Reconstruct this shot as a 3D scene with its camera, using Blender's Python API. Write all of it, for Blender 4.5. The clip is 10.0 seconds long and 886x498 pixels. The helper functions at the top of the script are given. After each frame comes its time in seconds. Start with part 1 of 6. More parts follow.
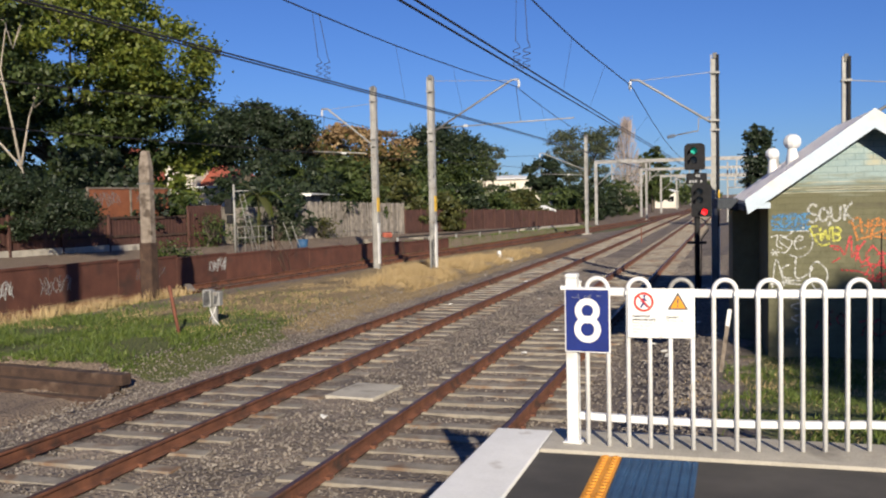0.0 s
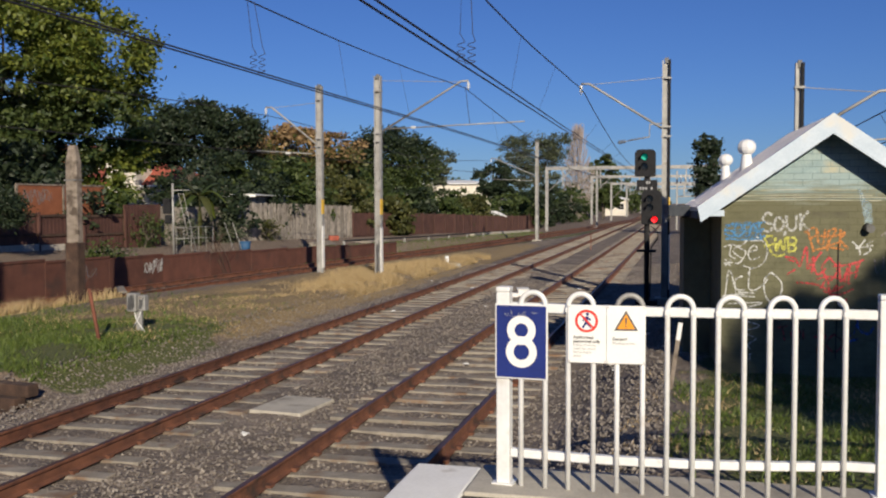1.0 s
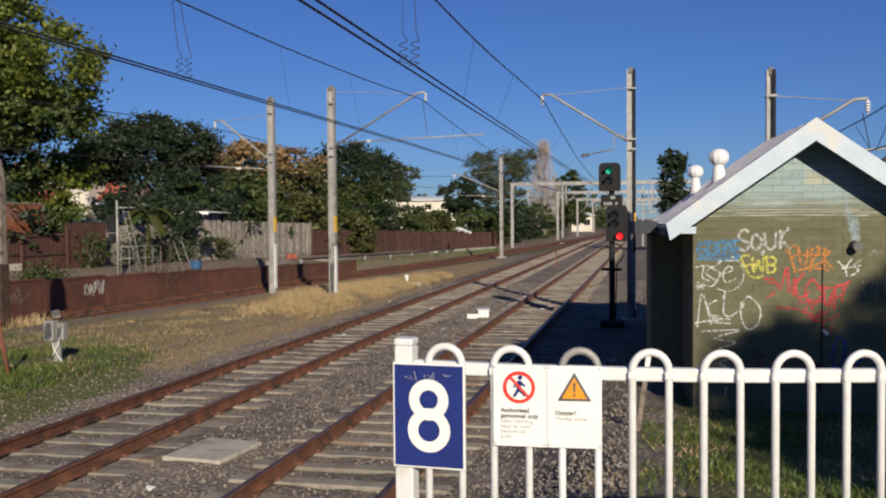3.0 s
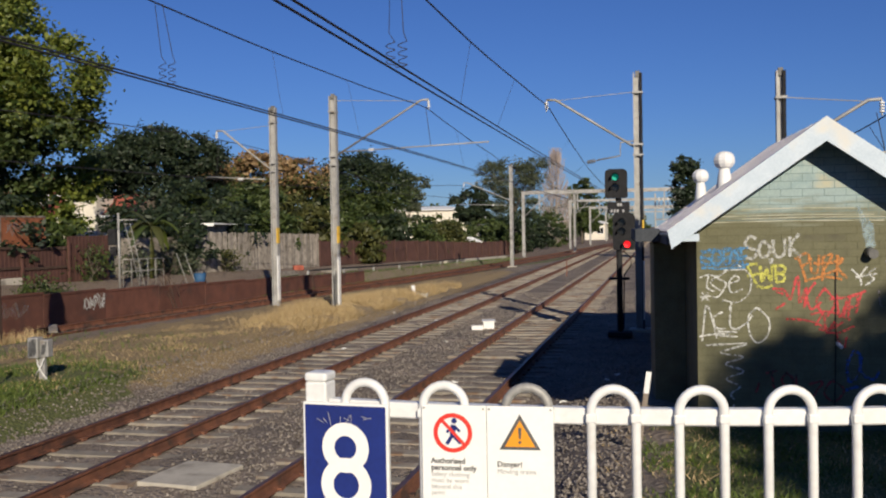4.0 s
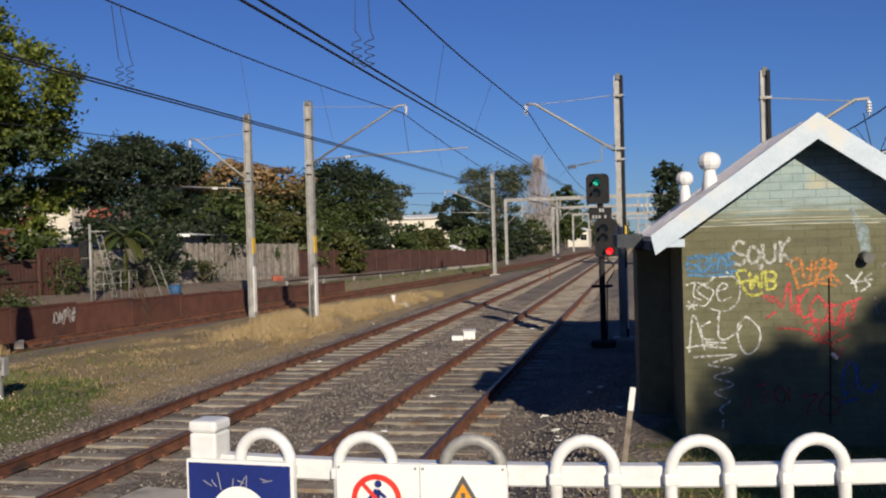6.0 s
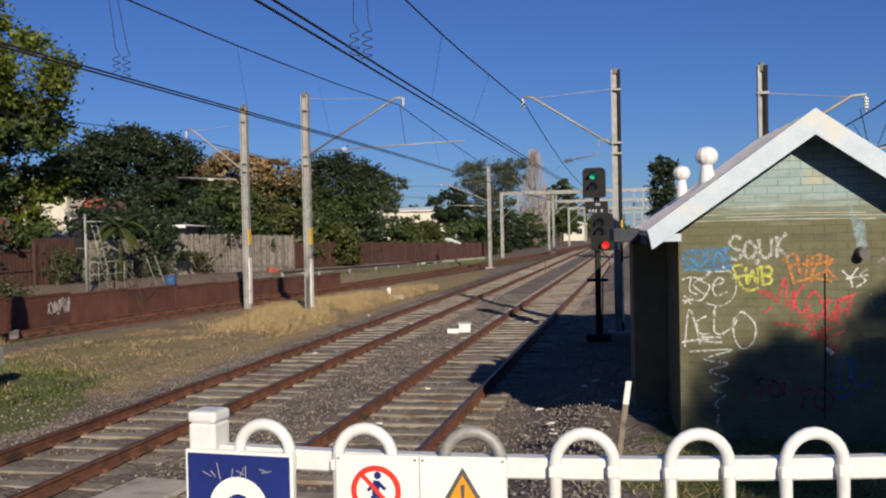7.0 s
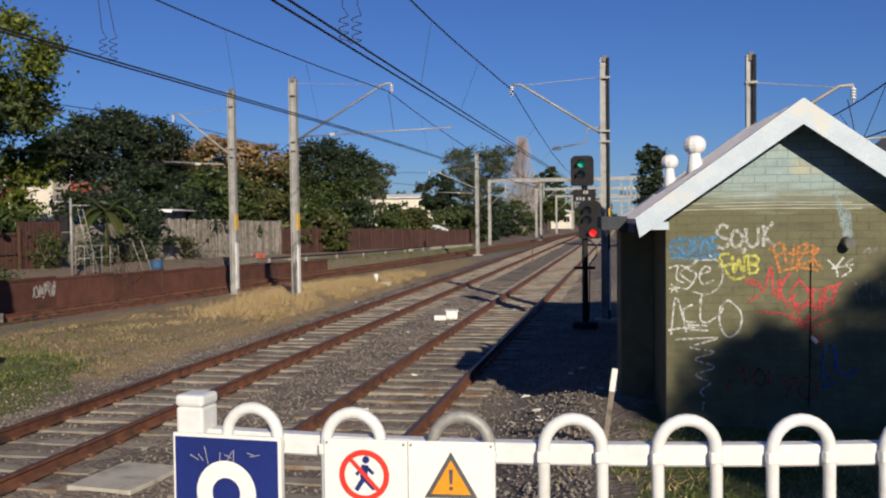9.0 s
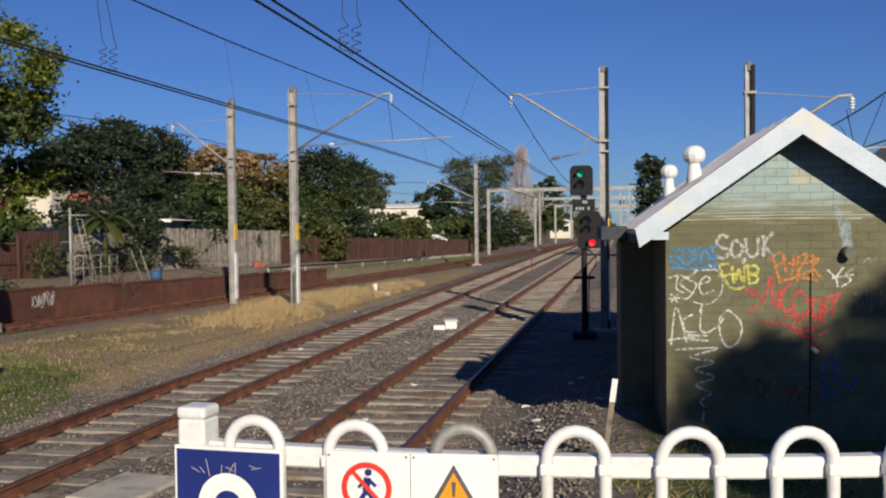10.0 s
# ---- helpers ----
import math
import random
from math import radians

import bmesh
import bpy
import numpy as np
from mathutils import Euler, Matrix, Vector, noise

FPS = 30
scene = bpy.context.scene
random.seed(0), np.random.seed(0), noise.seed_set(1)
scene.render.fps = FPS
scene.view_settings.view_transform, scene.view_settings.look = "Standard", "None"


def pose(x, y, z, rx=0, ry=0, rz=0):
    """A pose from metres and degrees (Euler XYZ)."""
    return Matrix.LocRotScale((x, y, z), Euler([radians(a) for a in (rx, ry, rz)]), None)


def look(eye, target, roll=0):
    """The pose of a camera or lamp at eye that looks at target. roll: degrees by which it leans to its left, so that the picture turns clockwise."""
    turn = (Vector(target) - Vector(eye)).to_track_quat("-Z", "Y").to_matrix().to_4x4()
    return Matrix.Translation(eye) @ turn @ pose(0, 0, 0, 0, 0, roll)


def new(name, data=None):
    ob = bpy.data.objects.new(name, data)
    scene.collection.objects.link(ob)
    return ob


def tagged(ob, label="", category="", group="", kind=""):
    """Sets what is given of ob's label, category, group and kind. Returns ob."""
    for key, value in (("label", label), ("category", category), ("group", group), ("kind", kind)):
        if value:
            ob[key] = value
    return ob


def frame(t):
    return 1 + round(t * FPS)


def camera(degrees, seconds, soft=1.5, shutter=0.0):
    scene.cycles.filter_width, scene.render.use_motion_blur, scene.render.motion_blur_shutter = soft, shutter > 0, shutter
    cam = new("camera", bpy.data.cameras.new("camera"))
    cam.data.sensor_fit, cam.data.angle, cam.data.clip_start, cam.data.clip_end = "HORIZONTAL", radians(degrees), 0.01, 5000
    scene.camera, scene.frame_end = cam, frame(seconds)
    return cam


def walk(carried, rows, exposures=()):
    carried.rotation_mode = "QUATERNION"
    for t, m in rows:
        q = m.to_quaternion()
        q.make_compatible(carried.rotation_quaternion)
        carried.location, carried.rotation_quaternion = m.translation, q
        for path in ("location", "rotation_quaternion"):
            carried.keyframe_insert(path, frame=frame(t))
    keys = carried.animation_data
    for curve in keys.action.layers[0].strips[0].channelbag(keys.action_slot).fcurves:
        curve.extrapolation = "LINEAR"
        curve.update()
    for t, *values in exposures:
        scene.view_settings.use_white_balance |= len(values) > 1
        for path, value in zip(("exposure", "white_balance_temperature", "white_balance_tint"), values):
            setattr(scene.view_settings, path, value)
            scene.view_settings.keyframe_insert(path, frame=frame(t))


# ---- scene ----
cam = camera(50.0, 10.0, 2.1)
PATH = [
    (0, (2.626, 0.091, 2.74), (2.041, 2.001, 2.635), -1.2),
    (0.5, (2.626, 0.594, 2.729), (2.122, 2.526, 2.622), -1.6),
    (1, (2.577, 1.0, 2.706), (2.09, 2.938, 2.609), -0.2),
    (1.5, (2.516, 1.509, 2.712), (2.105, 3.465, 2.636), -1.0),
    (2, (2.532, 1.832, 2.71), (2.135, 3.791, 2.643), -0.8),
    (3.5, (2.627, 2.866, 2.711), (2.191, 4.817, 2.656), -0.5),
    (4, (2.723, 3.198, 2.702), (2.273, 5.146, 2.66), -1.0),
    (4.5, (2.747, 3.481, 2.695), (2.258, 5.418, 2.616), -1.3),
    (5, (2.73, 3.73, 2.703), (2.275, 5.678, 2.695), -1.0),
    (5.5, (2.731, 3.832, 2.697), (2.299, 5.785, 2.677), -1.0),
    (6, (2.722, 3.883, 2.689), (2.305, 5.839, 2.664), -1.6),
    (7.5, (2.707, 3.883, 2.687), (2.31, 5.843, 2.636), -0.8),
    (8, (2.705, 3.889, 2.687), (2.319, 5.85, 2.626), -0.6),
    (8.5, (2.698, 3.885, 2.687), (2.317, 5.847, 2.622), -0.75),
    (9, (2.701, 3.887, 2.682), (2.319, 5.848, 2.614), -0.7),
    (9.5, (2.692, 3.895, 2.685), (2.313, 5.858, 2.624), -0.65),
    (10, (2.692, 3.889, 2.687), (2.312, 5.852, 2.639), -0.7),
]
walk(cam, [(t, look(e, g, r)) for t, e, g, r in PATH], [(0, 0.45), (0.5, 0.25), (1.2, 0.12), (2.0, 0.1), (10.0, 0.1)])

# ---- daylight ----
SUN_HEADING, SUN_HEIGHT = 25.0, 22.0
TO_SUN = Vector((math.sin(radians(SUN_HEADING)) * math.cos(radians(SUN_HEIGHT)),
                 -math.cos(radians(SUN_HEADING)) * math.cos(radians(SUN_HEIGHT)),
                 math.sin(radians(SUN_HEIGHT))))
world = bpy.data.worlds.new("sky")
scene.world = world
world.use_nodes = True
wn = world.node_tree.nodes
sky = wn.new("ShaderNodeTexSky")
sky.sky_type = "NISHITA"
sky.sun_disc = False
sky.sun_elevation = radians(SUN_HEIGHT)
sky.sun_rotation = radians(180.0 - SUN_HEADING)
sky.altitude, sky.air_density, sky.dust_density, sky.ozone_density = 0, 1.0, 0.0, 3.0
tint = wn.new("ShaderNodeMix")
tint.data_type, tint.blend_type = "RGBA", "MULTIPLY"
tint.inputs["Factor"].default_value = 1.0
tint.inputs["B"].default_value = (0.485, 0.74, 1.38, 1)
world.node_tree.links.new(sky.outputs[0], tint.inputs["A"])
world.node_tree.links.new(tint.outputs["Result"], wn["Background"].inputs[0])
wn["Background"].inputs[1].default_value = 0.048
sun_data = bpy.data.lights.new("sun", "SUN")
sun_data.energy, sun_data.angle, sun_data.color = 5.0, radians(0.53), (1.0, 0.89, 0.72)
sun = new("sun", sun_data)
sun.matrix_world = look(TO_SUN * 60, (0, 0, 0))


# ---- materials ----
def surf(name, low, high, size=8.0, fine=60.0, rough=0.85, bump=0.3, metal=0.0, stain=None, stain_size=1.5,
         stain_cut=0.55, vary=0.0, depth=0.01):
    """A rough surface: two tones at two scales, an optional stain, a fine relief. Sizes are waves per metre."""
    m = bpy.data.materials.new(name)
    m.use_nodes = True
    nt = m.node_tree
    n, l = nt.nodes, nt.links
    b = n["Principled BSDF"]
    b.inputs["Roughness"].default_value, b.inputs["Metallic"].default_value = rough, metal
    geo = n.new("ShaderNodeNewGeometry")
    big, small = n.new("ShaderNodeTexNoise"), n.new("ShaderNodeTexNoise")
    big.inputs["Scale"].default_value, small.inputs["Scale"].default_value = size, fine
    big.inputs["Detail"].default_value, small.inputs["Detail"].default_value = 5, 3
    for t in (big, small):
        l.new(geo.outputs["Position"], t.inputs["Vector"])
    add = n.new("ShaderNodeMath")
    add.operation = "MULTIPLY_ADD"
    add.inputs[1].default_value = 0.6
    l.new(big.outputs[0], add.inputs[0])
    half = n.new("ShaderNodeMath")
    half.operation = "MULTIPLY"
    half.inputs[1].default_value = 0.4
    l.new(small.outputs[0], half.inputs[0])
    l.new(half.outputs[0], add.inputs[2])
    ramp = n.new("ShaderNodeValToRGB")
    ramp.color_ramp.elements[0].position, ramp.color_ramp.elements[1].position = 0.36, 0.64
    ramp.color_ramp.elements[0].color, ramp.color_ramp.elements[1].color = (*low, 1), (*high, 1)
    l.new(add.outputs[0], ramp.inputs[0])
    out = ramp.outputs[0]
    if stain:
        s = n.new("ShaderNodeTexNoise")
        s.inputs["Scale"].default_value, s.inputs["Detail"].default_value = stain_size, 6
        l.new(geo.outputs["Position"], s.inputs["Vector"])
        r = n.new("ShaderNodeValToRGB")
        r.color_ramp.elements[0].position, r.color_ramp.elements[1].position = stain_cut, stain_cut + 0.14
        l.new(s.outputs[0], r.inputs[0])
        mix = n.new("ShaderNodeMix")
        mix.data_type = "RGBA"
        mix.inputs["B"].default_value = (*stain, 1)
        l.new(r.outputs[0], mix.inputs["Factor"])
        l.new(out, mix.inputs["A"])
        out = mix.outputs["Result"]
    if vary:
        info, mr = n.new("ShaderNodeObjectInfo"), n.new("ShaderNodeMapRange")
        mr.inputs["To Min"].default_value, mr.inputs["To Max"].default_value = 1 - vary, 1 + vary
        l.new(info.outputs["Random"], mr.inputs["Value"])
        hsv = n.new("ShaderNodeHueSaturation")
        l.new(mr.outputs[0], hsv.inputs["Value"])
        l.new(out, hsv.inputs["Color"])
        out = hsv.outputs[0]
    l.new(out, b.inputs["Base Color"])
    if bump:
        bp = n.new("ShaderNodeBump")
        bp.inputs["Strength"].default_value, bp.inputs["Distance"].default_value = bump, depth
        l.new(add.outputs[0], bp.inputs["Height"])
        l.new(bp.outputs[0], b.inputs["Normal"])
    return m


def leafy(name, low, high, through_light=0.35):
    """Foliage: each leaf has its own tone, and some light passes through it."""
    m = bpy.data.materials.new(name)
    m.use_nodes = True
    n, l = m.node_tree.nodes, m.node_tree.links
    b = n["Principled BSDF"]
    b.inputs["Roughness"].default_value = 0.55
    geo = n.new("ShaderNodeNewGeometry")
    ramp = n.new("ShaderNodeValToRGB")
    ramp.color_ramp.elements[0].color, ramp.color_ramp.elements[1].color = (*low, 1), (*high, 1)
    l.new(geo.outputs["Random Per Island"], ramp.inputs[0])
    l.new(ramp.outputs[0], b.inputs["Base Color"])
    t = n.new("ShaderNodeBsdfTranslucent")
    l.new(ramp.outputs[0], t.inputs["Color"])
    mix = n.new("ShaderNodeMixShader")
    mix.inputs[0].default_value = through_light
    l.new(b.outputs[0], mix.inputs[1])
    l.new(t.outputs[0], mix.inputs[2])
    l.new(mix.outputs[0], n["Material Output"].inputs["Surface"])
    return m


def glow(name, color, strength):
    m = bpy.data.materials.new(name)
    m.use_nodes = True
    b = m.node_tree.nodes["Principled BSDF"]
    b.inputs["Base Color"].default_value = (*color, 1)
    b.inputs["Emission Color"].default_value = (*color, 1)
    b.inputs["Emission Strength"].default_value = strength
    return m


M_RAIL = surf("rusty_rail", (0.085, 0.034, 0.02), (0.22, 0.088, 0.046), 5, 70, 0.8, 0.3, stain=(0.05, 0.03, 0.022), stain_size=3)
M_RAILTOP = surf("rail_head", (0.10, 0.055, 0.04), (0.2, 0.11, 0.075), 3, 60, 0.45, 0.05, 0.6)
M_SLEEPER = surf("concrete_sleeper", (0.18, 0.157, 0.127), (0.32, 0.285, 0.232), 6, 80, 0.95, 0.4, stain=(0.17, 0.11, 0.07), stain_size=3, stain_cut=0.52, vary=0.15)
M_STONE = leafy("ballast_stone", (0.135, 0.115, 0.097), (0.275, 0.238, 0.20), 0.0)
M_CONC = surf("pale_concrete", (0.34, 0.31, 0.26), (0.52, 0.48, 0.40), 4, 90, 0.95, 0.3, stain=(0.2, 0.18, 0.15), stain_size=2, stain_cut=0.58)
M_WHITE = surf("white_paint", (0.66, 0.66, 0.645), (0.78, 0.78, 0.765), 5, 40, 0.35, 0.05, stain=(0.55, 0.52, 0.47), stain_size=9, stain_cut=0.66)
M_COPING = surf("worn_white_edge", (0.78, 0.77, 0.73), (0.88, 0.87, 0.83), 4, 50, 0.8, 0.15, stain=(0.5, 0.46, 0.4), stain_size=5, stain_cut=0.63)
M_ASPHALT = surf("asphalt", (0.043, 0.040, 0.037), (0.084, 0.076, 0.068), 3, 120, 0.95, 0.5)
M_ORANGE = surf("tactile_yellow", (0.62, 0.24, 0.02), (0.75, 0.34, 0.04), 6, 60, 0.7, 0.1)
M_BLUEPAVE = surf("blue_tactile", (0.015, 0.06, 0.14), (0.03, 0.10, 0.21), 5, 60, 0.7, 0.1)
M_STEEL = surf("galvanised_steel", (0.24, 0.235, 0.22), (0.40, 0.39, 0.37), 3, 50, 0.6, 0.08, 0.25, stain=(0.19, 0.14, 0.1), stain_size=4, stain_cut=0.62)
M_DARKSTEEL = surf("shaded_steel", (0.10, 0.10, 0.095), (0.18, 0.175, 0.165), 3, 50, 0.7, 0.05, 0.2)
M_BLACK = surf("matt_black", (0.006, 0.006, 0.007), (0.016, 0.016, 0.018), 6, 40, 0.9, 0.05)
M_WIRE = surf("copper_wire", (0.015, 0.014, 0.016), (0.035, 0.03, 0.03), 6, 40, 0.6, 0.0)
M_YELLOW = surf("yellow_band", (0.55, 0.33, 0.03), (0.7, 0.45, 0.06), 6, 40, 0.7, 0.05)
M_OLIVE = surf("olive_painted_brick", (0.095, 0.092, 0.047), (0.145, 0.138, 0.075), 5, 50, 0.75, 0.2, stain=(0.08, 0.074, 0.042), stain_size=2.5, stain_cut=0.56, vary=0.06)
M_PALEBLUE = surf("pale_blue_paint", (0.21, 0.30, 0.31), (0.32, 0.40, 0.39), 5, 40, 0.7, 0.12, stain=(0.40, 0.38, 0.27), stain_size=2.2, stain_cut=0.55, vary=0.08)
M_MORTAR = surf("painted_joint", (0.08, 0.078, 0.04), (0.125, 0.12, 0.063), 5, 60, 0.9, 0.2)
M_TEALJOINT = surf("teal_joint", (0.12, 0.18, 0.18), (0.18, 0.25, 0.25), 5, 60, 0.9, 0.2)
M_CREAMPAINT = surf("cream_overspray", (0.36, 0.36, 0.28), (0.52, 0.50, 0.40), 6, 50, 0.75, 0.15, stain=(0.3, 0.3, 0.2), stain_size=3, stain_cut=0.5, vary=0.08)
M_BARGE = surf("barge_board_paint", (0.42, 0.50, 0.57), (0.54, 0.61, 0.67), 4, 40, 0.6, 0.05, stain=(0.58, 0.56, 0.50), stain_size=2)
M_ROOF = surf("weathered_white_roof", (0.70, 0.65, 0.61), (0.82, 0.77, 0.73), 4, 40, 0.6, 0.03, stain=(0.50, 0.43, 0.38), stain_size=3, stain_cut=0.6)
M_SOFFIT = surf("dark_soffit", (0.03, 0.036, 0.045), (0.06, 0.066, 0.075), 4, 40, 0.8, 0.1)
M_BROWN = surf("brown_steel_wall", (0.075, 0.028, 0.018), (0.13, 0.05, 0.032), 2, 40, 0.8, 0.15, stain=(0.06, 0.03, 0.022), stain_size=1.2, stain_cut=0.54, vary=0.12)
M_FENCEBROWN = surf("brown_sheet_fence", (0.055, 0.024, 0.018), (0.095, 0.042, 0.032), 2, 40, 0.75, 0.1, stain=(0.06, 0.028, 0.02), stain_size=1.5, stain_cut=0.56, vary=0.1)
M_TERRA = surf("terracotta_panel", (0.19, 0.062, 0.027), (0.27, 0.095, 0.042), 3, 40, 0.8, 0.1)
M_DARKTIMBER = surf("old_dark_timber", (0.035, 0.02, 0.014), (0.08, 0.045, 0.03), 5, 50, 0.95, 0.4, stain=(0.12, 0.08, 0.055), stain_size=3, stain_cut=0.6)
M_GREYWOOD = surf("weathered_grey_timber", (0.17, 0.15, 0.125), (0.33, 0.29, 0.245), 4, 60, 0.95, 0.3, stain=(0.11, 0.09, 0.07), stain_size=3, stain_cut=0.55, vary=0.3)
M_POSTWOOD = surf("old_timber_post", (0.14, 0.11, 0.085), (0.28, 0.235, 0.19), 7, 70, 0.95, 0.5, stain=(0.08, 0.06, 0.045), stain_size=4, stain_cut=0.53)
M_BARK = surf("bark", (0.05, 0.04, 0.03), (0.14, 0.115, 0.09), 6, 50, 0.95, 0.5)
M_PALEBARK = surf("pale_bark", (0.26, 0.22, 0.17), (0.42, 0.37, 0.30), 5, 50, 0.95, 0.4)
M_CREAM = surf("cream_render", (0.58, 0.53, 0.44), (0.70, 0.65, 0.55), 2, 40, 0.9, 0.1)
M_REDROOF = surf("red_roof_tile", (0.22, 0.05, 0.03), (0.36, 0.10, 0.06), 4, 30, 0.85, 0.3)
M_WHITEROOF = surf("white_metal_roof", (0.66, 0.66, 0.64), (0.78, 0.78, 0.76), 1, 20, 0.7, 0.05)
M_SIGNBLUE = surf("blue_enamel", (0.002, 0.013, 0.13), (0.004, 0.02, 0.175), 4, 60, 0.7, 0.03)
M_SIGNWHITE = surf("sign_white", (0.76, 0.76, 0.73), (0.82, 0.82, 0.79), 5, 60, 0.4, 0.02)
M_SIGNRED = surf("sign_red", (0.66, 0.03, 0.02), (0.72, 0.05, 0.03), 5, 60, 0.45, 0.02)
M_SIGNAMBER = surf("sign_amber", (0.75, 0.27, 0.01), (0.8, 0.33, 0.02), 5, 60, 0.45, 0.02)
M_INK = surf("sign_ink", (0.06, 0.06, 0.06), (0.1, 0.1, 0.1), 5, 60, 0.6, 0.0)
M_GREYINK = surf("sign_grey_ink", (0.3, 0.3, 0.3), (0.38, 0.38, 0.37), 5, 60, 0.6, 0.0)
M_RUSTRED = surf("rust_red_stake", (0.11, 0.04, 0.024), (0.2, 0.07, 0.04), 6, 60, 0.9, 0.2)
M_PVC = surf("white_plastic", (0.66, 0.65, 0.62), (0.78, 0.77, 0.74), 6, 60, 0.5, 0.05)
M_GLASSDARK = surf("dark_lens", (0.01, 0.01, 0.01), (0.02, 0.02, 0.02), 6, 60, 0.15, 0.0)
M_GREENLAMP = glow("green_lamp", (0.0, 0.36, 0.25), 0.22)
M_REDLAMP = glow("red_lamp", (1.0, 0.015, 0.02), 1.2)
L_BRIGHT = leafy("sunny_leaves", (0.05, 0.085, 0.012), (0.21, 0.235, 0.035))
L_DARK = leafy("dark_leaves", (0.012, 0.026, 0.013), (0.045, 0.064, 0.028))
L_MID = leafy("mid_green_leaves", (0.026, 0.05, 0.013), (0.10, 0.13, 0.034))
L_OLIVE = leafy("olive_leaves", (0.04, 0.05, 0.014), (0.13, 0.13, 0.035))
L_RUSTY = leafy("orange_brown_leaves", (0.20, 0.12, 0.05), (0.44, 0.30, 0.15))
L_PALE = leafy("pale_winter_twigs", (0.23, 0.185, 0.165), (0.42, 0.355, 0.32), 0.1)
L_GREY = leafy("grey_green_leaves", (0.05, 0.065, 0.035), (0.13, 0.15, 0.085))
L_GRASS = leafy("green_grass", (0.045, 0.082, 0.013), (0.15, 0.195, 0.034), 0.25)
L_STRAW = leafy("dry_grass", (0.36, 0.255, 0.12), (0.62, 0.47, 0.245), 0.25)


# ---- building blocks ----
def box(bm, x0, x1, y0, y1, z0, z1, bevel=0.0):
    v = bmesh.ops.create_cube(bm, size=1)["verts"]
    bmesh.ops.scale(bm, vec=(x1 - x0, y1 - y0, z1 - z0), verts=v)
    bmesh.ops.translate(bm, vec=((x0 + x1) / 2, (y0 + y1) / 2, (z0 + z1) / 2), verts=v)
    if bevel:
        e = list({e for w in v for e in w.link_edges})
        bmesh.ops.bevel(bm, geom=e, offset=bevel, segments=2, affect="EDGES", profile=0.5)
    return v


def tube(bm, pts, r, n=6, r_end=None):
    """A round bar along a line of points."""
    pts = [Vector(p) for p in pts]
    rings = []
    for i, p in enumerate(pts):
        d = (pts[min(i + 1, len(pts) - 1)] - pts[max(i - 1, 0)]).normalized()
        side = d.cross(Vector((0, 0, 1)))
        if side.length < 1e-3:
            side = Vector((0, -1, 0))
        side.normalize()
        up = side.cross(d)
        k = r if r_end is None else r + (r_end - r) * i / (len(pts) - 1)
        rings.append([bm.verts.new(p + k * (math.cos(a) * side + math.sin(a) * up)) for a in (2 * math.pi * j / n for j in range(n))])
    for a, b in zip(rings, rings[1:]):
        for j in range(n):
            f = bm.faces.new((a[j], a[(j + 1) % n], b[(j + 1) % n], b[j]))
            f.smooth = n > 5
    bm.faces.new(rings[0])
    bm.faces.new(list(reversed(rings[-1])))


def disc(bm, c, r, axis="Y", thick=0.004, n=24):
    c = Vector(c)
    d = {"X": Vector((1, 0, 0)), "Y": Vector((0, 1, 0)), "Z": Vector((0, 0, 1))}[axis] * thick / 2
    tube(bm, [c - d, c + d], r, n)


def prism(bm, outline, y0, y1):
    """An upright outline of (x, z) points, drawn out along y."""
    a = [bm.verts.new((x, y0, z)) for x, z in outline]
    b = [bm.verts.new((x, y1, z)) for x, z in outline]
    n = len(outline)
    bm.faces.new(a)
    bm.faces.new(list(reversed(b)))
    for i in range(n):
        bm.faces.new((a[i], b[i], b[(i + 1) % n], a[(i + 1) % n]))


def mesh_of(name, bm, material):
    bmesh.ops.recalc_face_normals(bm, faces=bm.faces)
    me = bpy.data.meshes.new(name)
    bm.to_mesh(me)
    bm.free()
    me.materials.append(material)
    return me


def thing(name, label, category, loc=(0, 0, 0), turn=0.0, group="", kind=""):
    ob = new(name)
    ob.empty_display_size = 0.2
    ob.matrix_world = pose(*loc, 0, 0, turn)
    return tagged(ob, label, category, group, kind)


def part(name, bm, material, parent, label=""):
    ob = new(name, mesh_of(name, bm, material))
    ob.parent = parent
    if label:
        ob["label"] = label
    return ob


def single(name, bm, material, label, category, loc=(0, 0, 0), turn=0.0, group="", kind=""):
    ob = new(name, mesh_of(name, bm, material))
    ob.matrix_world = pose(*loc, 0, 0, turn)
    return tagged(ob, label, category, group, kind)


def boxes(name, material, parent, *sizes, label="", bevel=0.0):
    bm = bmesh.new()
    for s in sizes:
        box(bm, *s, bevel=bevel)
    return part(name, bm, material, parent, label)


def tubes(name, material, parent, r, *lines, n=6, label=""):
    bm = bmesh.new()
    for pts in lines:
        tube(bm, pts, r, n)
    return part(name, bm, material, parent, label)


def smooth(a, b, v):
    t = np.clip((v - a) / (b - a), 0, 1)
    return t * t * (3 - 2 * t)


